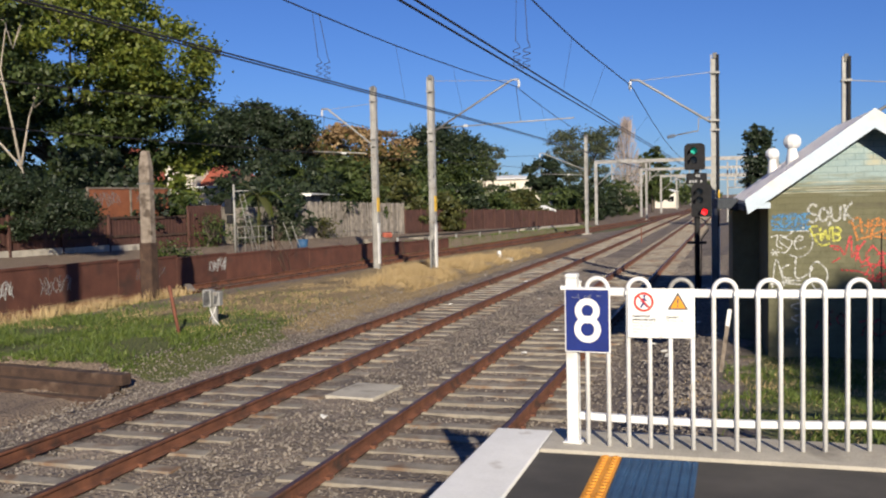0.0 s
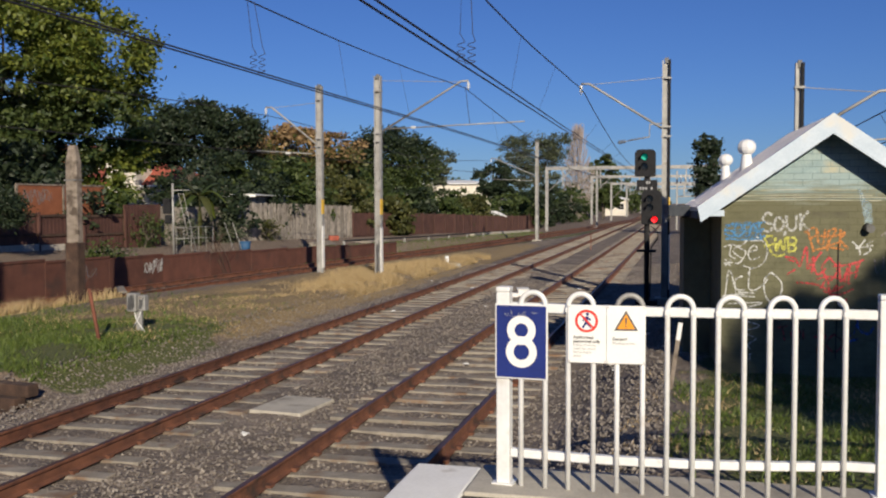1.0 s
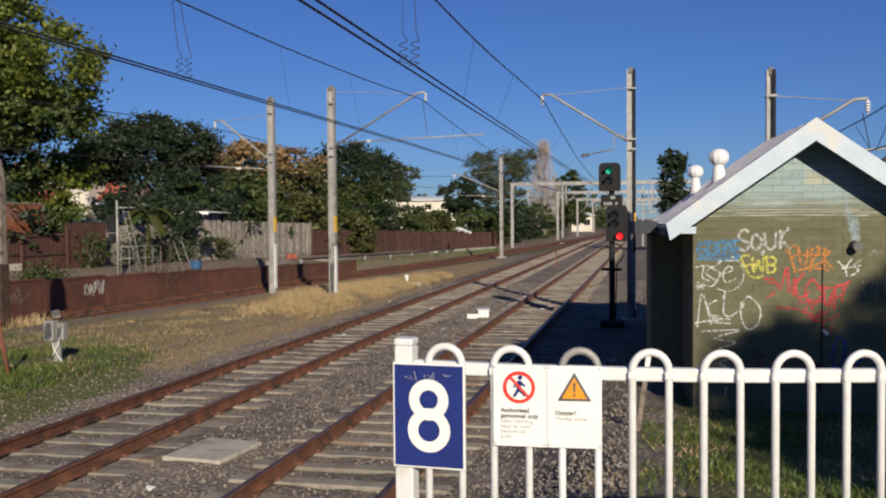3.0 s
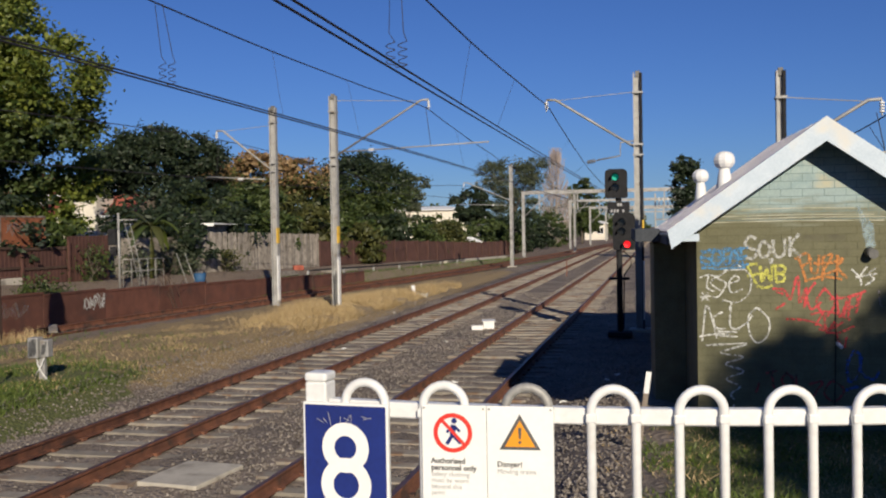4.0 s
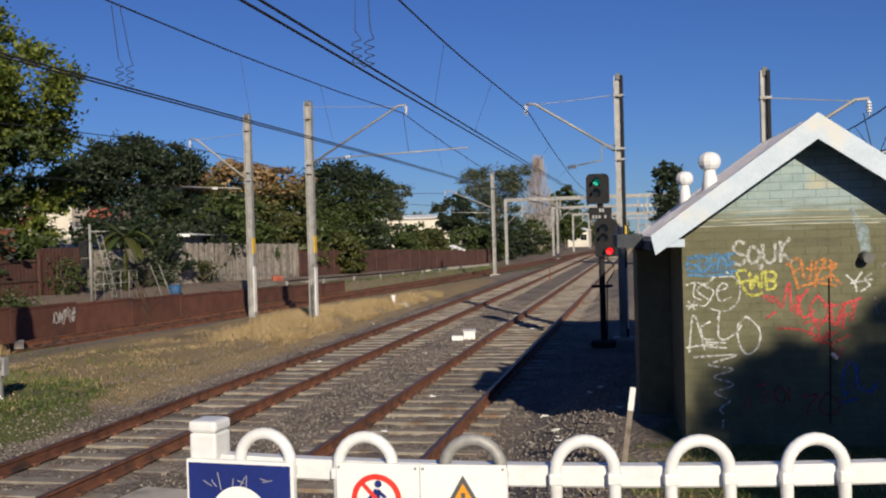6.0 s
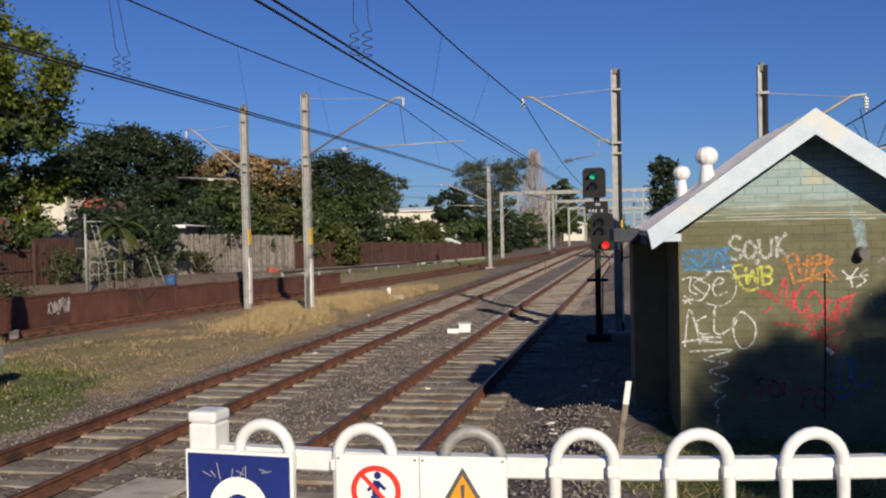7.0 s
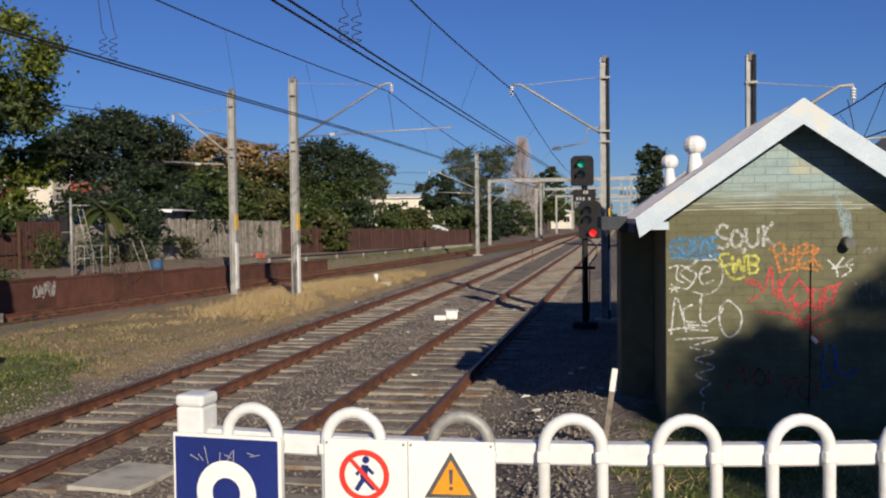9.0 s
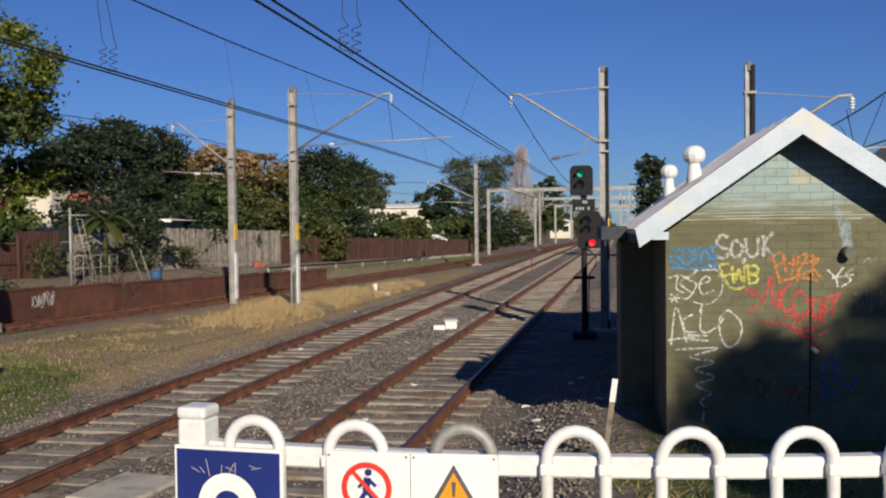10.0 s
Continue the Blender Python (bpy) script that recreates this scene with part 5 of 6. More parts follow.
def hut_graffiti():
    wall = bpy.data.objects["brick_hut"]
    add = lambda bm, m, label: part("graffiti", bm, m, wall, label)

    def strokes(lines, w, m, label, y):
        for k, line in enumerate(lines):
            bm = bmesh.new()
            ribbon(bm, line, w, y - 0.0003 * k)
            add(bm, m, label)

    strokes([
        [(0.65, 2.31), (0.58, 2.34), (0.53, 2.26), (0.58, 2.21), (0.66, 2.17), (0.61, 2.09), (0.53, 2.11)],
        [(0.72, 2.28), (0.68, 2.21), (0.70, 2.11), (0.78, 2.13), (0.79, 2.23), (0.72, 2.29)],
        [(0.83, 2.30), (0.84, 2.15), (0.90, 2.10), (0.96, 2.17), (0.95, 2.31)],
        [(1.01, 2.33), (1.01, 2.10)],
        [(1.11, 2.36), (1.02, 2.23), (1.13, 2.10)],
        [(0.78, 2.07), (0.84, 2.08)],
        [(0.79, 2.04), (0.83, 2.05)],
    ], 0.034, P_SOFTWHITE, "soft white sprayed letters", -0.0045)
    strokes([
        [(0.15, 2.20), (0.07, 2.15), (0.05, 2.06), (0.15, 2.02), (0.15, 2.09), (0.11, 2.09)],
        [(0.19, 2.18), (0.16, 2.07), (0.22, 2.01), (0.28, 2.09), (0.24, 2.18), (0.18, 2.16)],
        [(0.30, 2.18), (0.30, 2.06), (0.35, 2.03), (0.39, 2.18)],
    ], 0.026, P_BLUE, "sky blue sprayed letters", -0.0052)
    strokes([
        [(0.49, 2.21), (0.41, 2.18), (0.47, 2.10), (0.40, 2.02)],
        [(0.56, 2.21), (0.49, 2.19), (0.50, 2.03), (0.57, 2.03)],
        [(0.49, 2.11), (0.55, 2.12)],
        [(0.05, 1.99), (0.28, 1.98), (0.53, 1.99)],
    ], 0.026, P_BLUE, "sky blue sprayed letters", -0.0052)
    strokes([
        [(0.05, 2.16), (0.24, 2.19), (0.49, 2.19)],
        [(0.05, 2.09), (0.28, 2.10), (0.53, 2.10)],
        [(0.05, 2.03), (0.28, 2.03), (0.51, 2.03)],
    ], 0.05, P_BLUEHAZE, "thin sky blue overspray", -0.0035)
    strokes([
        [(0.66, 2.03), (0.56, 2.00), (0.65, 1.80)],
        [(0.55, 1.89), (0.68, 1.92)],
        [(0.69, 2.01), (0.71, 1.83), (0.76, 1.97), (0.80, 1.83), (0.82, 2.03)],
        [(0.85, 2.02), (0.86, 1.82)],
        [(0.85, 2.01), (0.94, 2.00), (0.95, 1.94), (0.86, 1.92), (0.94, 1.90), (0.94, 1.84), (0.86, 1.82)],
        [(0.65, 1.78), (0.74, 1.76), (0.82, 1.79)],
        [(0.70, 1.92), (0.78, 1.91)],
    ], 0.029, P_YELLOW, "yellow sprayed letters", -0.0045)
    strokes([
        [(1.10, 2.10), (1.18, 1.84)],
        [(1.06, 2.08), (1.19, 2.14), (1.21, 2.05), (1.12, 1.99)],
        [(1.23, 2.09), (1.24, 1.94), (1.30, 1.93), (1.32, 2.12)],
        [(1.35, 2.09), (1.46, 2.12), (1.36, 1.92), (1.50, 1.95)],
        [(1.51, 2.12), (1.50, 1.86)],
        [(1.51, 2.10), (1.57, 2.06), (1.51, 1.99), (1.61, 1.86)],
        [(1.16, 1.83), (1.35, 1.88), (1.56, 1.85)],
        [(1.26, 2.03), (1.42, 2.03), (1.55, 2.06)],
        [(1.36, 2.10), (1.35, 1.83)],
    ], 0.027, P_ORANGE, "orange sprayed letters", -0.0045)
    strokes([
        [(0.05, 1.71), (0.12, 1.62)],
        [(0.12, 1.71), (0.05, 1.62)],
        [(0.03, 1.66), (0.15, 1.67)],
        [(0.13, 1.91), (0.11, 1.77), (0.19, 1.72)],
        [(0.23, 1.90), (0.15, 1.82), (0.26, 1.73)],
        [(0.32, 1.95), (0.23, 1.87), (0.32, 1.81), (0.24, 1.67), (0.17, 1.66)],
        [(0.35, 1.81), (0.46, 1.85), (0.42, 1.90), (0.35, 1.82), (0.38, 1.71), (0.50, 1.75)],
    ], 0.018, P_WHITE, "thin white scrawled tag", -0.0045)
    strokes([
        [(0.45, 2.02), (0.58, 1.90), (0.57, 1.71), (0.44, 1.60), (0.27, 1.63)],
        [(0.29, 1.96), (0.53, 1.97)],
        [(0.03, 1.88), (0.15, 1.91), (0.28, 1.84)],
    ], 0.016, P_WHITE, "thin white scrawled tag", -0.0058)
    strokes([
        [(0.05, 1.16), (0.10, 1.56), (0.17, 1.38), (0.21, 1.19)],
        [(0.02, 1.21), (0.19, 1.24), (0.35, 1.24)],
        [(0.28, 1.49), (0.18, 1.43), (0.21, 1.31), (0.31, 1.30)],
        [(0.37, 1.55), (0.36, 1.33), (0.46, 1.29)],
        [(0.44, 1.30), (0.54, 1.37), (0.60, 1.45)],
        [(0.65, 1.54), (0.56, 1.44), (0.57, 1.25), (0.65, 1.14), (0.76, 1.22), (0.78, 1.40), (0.65, 1.54)],
        [(0.22, 1.27), (0.44, 1.26)],
        [(0.21, 1.22), (0.44, 1.21)],
    ], 0.02, P_WHITE, "large white scrawled letters", -0.0045)
    strokes([
        [(0.08, 1.11), (0.54, 1.13), (0.25, 1.03), (0.50, 0.98), (0.30, 0.90), (0.50, 0.82), (0.31, 0.73), (0.46, 0.65), (0.36, 0.56), (0.39, 0.50)],
        [(0.39, 0.44), (0.38, 0.34)],
        [(0.38, 1.60), (0.35, 1.51)],
    ], 0.02, P_WHITE, "white sprayed zigzag", -0.0058)
    strokes([
        [(0.82, 1.75), (0.95, 1.73), (1.01, 1.63), (1.09, 1.89), (1.11, 1.59), (1.18, 1.76), (1.16, 1.53)],
        [(1.28, 1.82), (1.19, 1.68), (1.23, 1.52), (1.34, 1.60)],
        [(1.38, 1.76), (1.29, 1.60), (1.39, 1.44), (1.48, 1.60), (1.38, 1.74)],
        [(1.50, 1.69), (1.53, 1.43), (1.61, 1.61), (1.57, 1.43)],
        [(1.64, 1.67), (1.62, 1.43)],
        [(1.62, 1.65), (1.71, 1.66), (1.71, 1.56), (1.62, 1.54)],
    ], 0.026, P_RED, "red sprayed letters", -0.0045)
    strokes([
        [(1.42, 1.63), (1.60, 1.65), (1.81, 1.72)],
        [(1.76, 1.70), (1.70, 1.47)],
        [(0.85, 1.52), (0.96, 1.59)],
        [(0.96, 1.41), (1.13, 1.40), (1.27, 1.37), (1.42, 1.30), (1.57, 1.38)],
        [(1.27, 1.33), (1.36, 1.46), (1.39, 1.25), (1.48, 1.38), (1.50, 1.21), (1.57, 1.09), (1.60, 1.21)],
        [(1.22, 1.46), (1.42, 1.49), (1.64, 1.40)],
        [(0.94, 1.69), (0.85, 1.72)],
        [(1.31, 1.30), (1.49, 1.25), (1.68, 1.33)],
    ], 0.023, P_RED, "red sprayed scrawl", -0.0062)
    strokes([
        [(1.66, 1.96), (1.74, 1.87), (1.76, 1.78)],
        [(1.82, 1.99), (1.73, 1.86)],
        [(1.91, 1.97), (1.84, 1.91), (1.89, 1.85), (1.80, 1.78)],
        [(1.70, 1.87), (1.92, 1.91)],
    ], 0.02, P_WHITE, "white sprayed letters", -0.0045)
    strokes([
        [(1.94, 1.73), (1.96, 1.56), (2.04, 1.59), (2.05, 1.76)],
        [(2.10, 1.75), (2.10, 1.53), (2.19, 1.56)],
        [(2.19, 1.75), (2.21, 1.56), (2.27, 1.71)],
        [(2.01, 2.03), (2.08, 2.09), (2.07, 2.02), (2.15, 2.09)],
    ], 0.017, P_PALE, "faded sprayed letters", -0.0045)
    strokes([
        [(1.68, 1.06), (1.61, 0.92), (1.62, 0.72), (1.71, 0.77), (1.75, 0.99), (1.67, 1.06)],
        [(1.74, 1.01), (1.76, 0.81), (1.88, 0.74), (1.94, 0.83)],
        [(1.59, 0.62), (1.75, 0.67)],
    ], 0.03, P_NAVY, "dark blue sprayed loops", -0.0045)
    strokes([
        [(0.74, 0.80), (0.86, 0.83)],
        [(0.80, 0.81), (0.83, 0.62)],
        [(0.96, 0.81), (0.91, 0.71), (0.99, 0.62), (1.03, 0.73), (0.95, 0.81)],
        [(1.07, 0.79), (1.06, 0.64)],
        [(1.20, 0.68), (1.35, 0.71), (1.27, 0.60), (1.24, 0.49)],
        [(1.44, 0.73), (1.36, 0.58), (1.47, 0.49), (1.57, 0.62), (1.44, 0.73)],
        [(0.67, 0.69), (0.63, 0.58)],
    ], 0.024, P_DARKRED, "dark red sprayed letters", -0.0045)
    # overspray bands across the gable
    for i, (z, x0, x1) in enumerate(((2.50, 0.12, 2.0), (2.565, 0.25, 1.9), (2.64, 0.5, 1.7), (2.535, 0.5, 2.2))):
        bm = bmesh.new()
        ribbon(bm, [(x0, z), (x0 + 0.5 * (x1 - x0), z + 0.008), (x1, z - 0.004)], 0.009, -0.0035 - 0.0004 * i)
        add(bm, M_CREAMPAINT, "pale paint streak")
    for k in range(6):
        bm = bmesh.new()
        ribbon(bm, [(1.73 + 0.028 * k, 2.66 - 0.05 * k), (1.78 + 0.018 * k, 2.45), (1.83 + 0.012 * k, 2.19 + 0.02 * (k % 2))], 0.04, -0.0032 - 0.0003 * k)
        add(bm, P_RUN, "pale blue paint run above the pipe")


hut_graffiti()


def place_marks(name, bm, m, label, loc, turn):
    single(name, bm, m, label, "graffiti", loc, turn)


for y, n, m, sd in ((17.6, 1.0, P_WHITE, 41), (19.2, 1.5, P_PALE, 42), (21.2, 0.9, P_WHITE, 43), (23.3, 1.3, P_PALE, 44), (27.6, 1.5, P_FAINT, 45), (31.4, 1.1, P_WHITE, 47)):
    x, turn = along(y, -1.73)
    place_marks("graffiti_tag", scribble(-n / 2, n / 2, 0.1, 0.55, 0.035, sd, 8, 0), m, "pale sprayed scrawl on the brown wall", (x, y, 0.15), 90 + turn)


# ---- small lineside things ----
def inspection_pit():
    bm = bmesh.new()
    box(bm, -0.4, 0.4, -0.52, 0.52, -0.15, 0.0, 0.015)
    top = single("cable_pit_cover", bm, M_CONC, "pale square concrete pit cover set in ballast", "pit cover", (-2.78, 13.5, -0.15), -6)


def white_box():
    top = thing("track_box", "small white trackside box lying between the tracks", "box", (-2.2, 30.2, -0.2), 12)
    boxes("body", M_PVC, top, (-0.16, 0.16, -0.25, 0.25, 0, 0.22), bevel=0.02)
    boxes("lid", M_PVC, top, (-0.19, 0.19, -0.28, 0.28, 0.22, 0.25), bevel=0.01)
    boxes("cable_duct", M_PVC, top, (-0.5, -0.17, -0.42, -0.18, 0, 0.13), bevel=0.02)


def marker_box():
    top = thing("junction_box", "grey lineside junction box with looping white cables", "junction box", (-7.85, 17.75, 0.14))
    boxes("post", M_STEEL, top, (-0.06, 0.06, -0.03, 0.03, -0.2, 0.55))
    boxes("body", M_STEEL, top, (-0.2, 0.0, -0.14, 0.05, 0.44, 0.80), bevel=0.015)
    boxes("side_body", M_STEEL, top, (0.02, 0.18, -0.1, 0.05, 0.46, 0.76), bevel=0.015)
    part("stencil", scribble(-0.17, -0.03, 0.48, 0.76, 0.022, 3, 6, -0.145), M_INK, top, "black worn marks")
    part("stencil", scribble(0.05, 0.15, 0.50, 0.73, 0.022, 4, 4, -0.105), M_INK, top, "black worn marks")
    tubes("cable", M_PVC, top, 0.010, [(-0.08, -0.06, 0.46), (-0.02, -0.1, 0.3), (0.08, -0.1, 0.15), (0.22, -0.12, 0.02), (0.4, -0.3, 0.0)], n=6)
    tubes("cable", M_PVC, top, 0.010, [(0.08, -0.06, 0.46), (0.03, -0.1, 0.3), (-0.08, -0.1, 0.14), (-0.04, -0.1, -0.02)], n=6)


def timber_post():
    top = thing("timber_post", "tall old square timber post with a dark foot", "post", (-12.5, 22.3, 0.1))
    bm = bmesh.new()
    w = 0.175
    rows = [(-0.3, 1.0), (1.7, 0.98), (3.45, 0.94), (3.7, 0.9), (4.05, 0.6), (4.1, 0.55)]
    rings = []
    for z, k in rows:
        rings.append([bm.verts.new((w * k * x, w * k * y, z)) for x, y in ((-1, -0.6), (-0.6, -1), (0.6, -1), (1, -0.6), (1, 0.6), (0.6, 1), (-0.6, 1), (-1, 0.6))])
    for a, b in zip(rings, rings[1:]):
        for j in range(8):
            bm.faces.new((a[j], a[(j + 1) % 8], b[(j + 1) % 8], b[j]))
    bm.faces.new(rings[0])
    bm.faces.new(rings[-1])
    part("post", bm, M_POSTWOOD, top)
    boxes("dark_foot", M_DARKTIMBER, top, (-0.182, 0.182, -0.182, 0.182, -0.3, 1.65), label="dark brown painted foot", bevel=0.05)
    boxes("strap", M_DARKSTEEL, top, (-0.172, 0.172, -0.172, 0.172, 3.2, 3.24))


def stakes():
    bm = bmesh.new()
    tube(bm, [(0, 0, -0.2), (-0.24, 0.02, 1.0)], 0.035, 6)
    single("steel_stake", bm, M_RUSTRED, "leaning rust-red steel stake in grass", "stake", (-7.75, 16.3, 0.15))
    top = thing("marker_stake", "thin timber marker stake with a white painted top", "stake", (2.45, 13.0, 0.33))
    boxes("stake", M_POSTWOOD, top, (-0.025, 0.025, -0.012, 0.012, -0.2, 0.68))
    boxes("painted_top", M_PVC, top, (-0.027, 0.027, -0.014, 0.014, 0.68, 0.90), label="white painted top")
    top.rotation_euler = (0, radians(8), 0)
    top = thing("marker_post", "short white marker post in dry grass", "marker post", (-7.3, 41, -0.02))
    bm = bmesh.new()
    tube(bm, [(0, 0, -0.1), (0, 0, 0.42)], 0.08, 10)
    part("post", bm, M_PVC, top)
    boxes("foot", M_CONC, top, (-0.3, 0.6, -0.12, 0.12, -0.1, 0.1), bevel=0.02)
    bm = bmesh.new()
    box(bm, -0.03, 0.03, -0.03, 0.03, -0.2, 0.95)
    single("line_peg", bm, M_RUSTRED, "thin dark peg between the tracks", "peg", (-2.75, 59, -0.2))


def ladder_frame():
    """The disused signal by the siding with its ladder and rails."""
    x, y = -16.9, 34.8
    z = float(ground_z(x - 1.2, y)) - 0.05
    top = thing("disused_signal", "disused siding signal post with ladder and pipe rails", "railway signal", (x, y, z), 8)
    tubes("post", M_STEEL, top, 0.045, [(0, 0, -0.3), (0, 0, 2.75)], n=10)
    boxes("signal_case", M_BLACK, top, (-0.38, -0.08, -0.12, 0.2, 1.55, 2.15), bevel=0.03)
    boxes("signal_case", M_BLACK, top, (-0.30, -0.06, -0.12, 0.2, 1.15, 1.5), bevel=0.03)
    for s in (0.0, 0.2):
        tubes("ladder_side", M_STEEL, top, 0.014, [(0.55 + s, 0.5, 0.0), (0.12 + s, 0.2, 2.5)], n=6)
    for i in range(9):
        f = i / 9
        tubes("rung", M_STEEL, top, 0.011, [(0.55 - 0.43 * f, 0.5 - 0.3 * f, 2.5 * f + 0.1), (0.75 - 0.43 * f, 0.5 - 0.3 * f, 2.5 * f + 0.1)], n=5)
    boxes("ladder_top", M_STEEL, top, (0.0, 0.6, 0.0, 0.3, 2.46, 2.5))
    for zz in (0.55, 1.0):
        tubes("pipe_rail", M_STEEL, top, 0.015, [(0.0, 0.3, zz), (0.9, 2.0, zz)], n=6)
    for i in range(6):
        f = i / 5
        tubes("upright", M_STEEL, top, 0.012, [(0.9 * f, 0.3 + 1.7 * f, -0.1), (0.9 * f, 0.3 + 1.7 * f, 1.0)], n=6)
    for dx in (1.25, 1.6):
        tubes("stay", M_STEEL, top, 0.014, [(dx - 0.2, 3.0, 1.15), (dx + 0.25, 3.4, -0.6)], n=6)


def siding_clutter():
    """Pipes, troughs and a bin along the siding wall."""
    bm = bmesh.new()
    pts = [(along(y, -2.5)[0], y, float(ground_z(along(y, -2.5)[0], y)) + 0.28) for y in np.arange(48, 76, 2.0)]
    tube(bm, pts, 0.05, 6)
    pipe = single("service_pipe", bm, M_BLACK, "long dark service pipe on low stands", "pipe")
    for y in np.arange(48, 76, 4.0):
        x = along(y, -2.5)[0]
        boxes("stand", M_STEEL, pipe, (x - 0.05, x + 0.05, y - 0.05, y + 0.05, float(ground_z(x, y)) - 0.1, float(ground_z(x, y)) + 0.28))
    for i, y in enumerate((72.0, 75.0, 78.0, 81.0, 84.0, 87.0)):
        x, turn = along(y, -2.9)
        bm = bmesh.new()
        box(bm, -0.2, 0.2, -1.48, 1.48, 0, 0.24, 0.02)
        single("cable_trough", bm, M_CONC, "pale concrete cable trough length beside the siding", "cable trough", (x, y, float(ground_z(x, y)) - 0.03), turn, group="cable troughs")
    x, turn = along(44.5, -3.6)
    bm = bmesh.new()
    tube(bm, [(0, 0, 0), (0, 0, 0.5)], 0.22, 12, 0.26)
    single("blue_drum", bm, M_BLUEPAVE, "small blue plastic drum on the strip", "drum", (x - 0.2, 40.0, float(ground_z(x, 40)) - 0.02))
    bm = bmesh.new()
    box(bm, -0.28, 0.28, -0.2, 0.2, 0, 0.28, 0.05)
    single("red_crate", bm, M_REDROOF, "faded red plastic crate by the paling fence", "crate", (along(51, -4.6)[0], 51.0, float(ground_z(along(51, -4.6)[0], 51)) - 0.02), 30)
    for i, (y, w) in enumerate(((47.0, 2.2), (53.5, 3.0))):
        x, turn = along(y, -3.4)
        bm = bmesh.new()
        for k in range(4):
            box(bm, -0.5 + 0.25 * k, -0.28 + 0.25 * k, -w / 2, w / 2, 0.02 * (k % 2), 0.12 + 0.05 * (k % 3))
        tagged(single("timber_pile", bm, M_GREYWOOD, "low pile of weathered grey timber", "timber pile", (x, y, float(ground_z(x, y)) - 0.02), turn + 4), kind="stuff")


def dead_sapling():
    x = along(35.6, -1.45)[0]
    top = thing("dead_sapling", "bare leaning grey stems of a dead sapling by the wall", "dead shrub", (x, 35.6, float(ground_z(x, 35.6)) - 0.05))
    r = random.Random(21)
    for i in range(6):
        dx, lean, h = r.uniform(-0.45, 0.5), r.uniform(-0.9, 0.0), r.uniform(1.2, 2.4)
        tubes("stem", M_DARKTIMBER, top, r.uniform(0.011, 0.02), [(dx, 0, -0.1), (dx + lean * 0.35, r.uniform(-0.1, 0.1), h * 0.5), (dx + lean, r.uniform(-0.2, 0.2), h)], n=5)
        tubes("twig", M_DARKTIMBER, top, 0.01, [(dx + lean * 0.4, 0, h * 0.55), (dx + lean * 0.4 + r.uniform(-0.4, 0.4), 0.1, h * 0.9)], n=4)
    x, turn = along(27.3, 0.0)
    bm = bmesh.new()
    box(bm, -0.12, 0.12, -1.1, 1.1, 0.0, 0.05, 0.008)
    single("loose_plank", bm, M_GREYWOOD, "weathered loose plank lying across the siding rails", "plank", (x - 0.1, 27.3, 0.005), turn + 40)


siding_clutter()
dead_sapling()
part("graffiti", tag_strokes("SKLEC", -0.06, 0.06, 0, 1.3, 0.012, 0, 0.1, 9, -0.108), M_INK, mB, "thin dark scrawl on the column")
inspection_pit()
white_box()
marker_box()
timber_post()
stakes()
ladder_frame()


# an old sleeper edge where the verge drops away
for i in range(3):
    bm = bmesh.new()
    box(bm, -1.6, 1.6, -0.11, 0.11, -0.09, 0.09, 0.02)
    single("timber_sleeper", bm, M_DARKTIMBER, "old dark brown timber sleeper edging the verge", "timber edging", (-8.05 - 0.12 * i, 12.98 - 0.13 * i, 0.02 - 0.17 * i), -9, group="timber edging")


def litter():
    rng = random.Random(8)
    for i in range(20):
        x, y = rng.choice(((rng.uniform(-13, -7), rng.uniform(16, 40)), (rng.uniform(-6.4, 0.8), rng.uniform(9, 40)), (rng.uniform(1, 3), rng.uniform(15, 20))))
        bm = bmesh.new()
        v = box(bm, -0.045, 0.045, -0.025, 0.025, -0.01, 0.01)
        for w in v:
            w.co += Vector((rng.uniform(-0.03, 0.03), rng.uniform(-0.03, 0.03), rng.uniform(-0.015, 0.02)))
        single("litter", bm, M_PVC, "crumpled pale scrap of litter", "litter", (x, y, float(ground_z(x, y)) + 0.03), rng.uniform(0, 180), group="litter")


litter()


# ---- gardens, houses and sheds beyond the fence ----
def terracotta_screen():
    top = thing("screen_fence", "terracotta panel screen with scribbles above the fence", "fence")
    y = 30.2
    k = 0
    while y < 34.9:
        x, turn = along(y, -6.35)
        b = boxes("panel", M_TERRA, top, (-0.02, 0.02, 0.05, 2.35, 2.2, 3.3))
        b.matrix_local = pose(x, y, 0.1, 0, 0, turn)
        f = boxes("frame", M_POSTWOOD, top, (-0.03, 0.05, 0, 2.37, 3.3, 3.36), (-0.03, 0.05, -0.03, 0.05, 0.6, 3.3))
        f.matrix_local = pose(x, y, 0.1, 0, 0, turn)
        g = part("graffiti", scribble(0.3, 1.8, 2.65, 3.15, 0.03, 60 + k, 9, 0), P_PALE, top, "pale sprayed scrawl")
        g.matrix_local = pose(x + 0.03, y, 0.1, 0, 0, 90 + turn)
        y += 2.4
        k += 1


terracotta_screen()


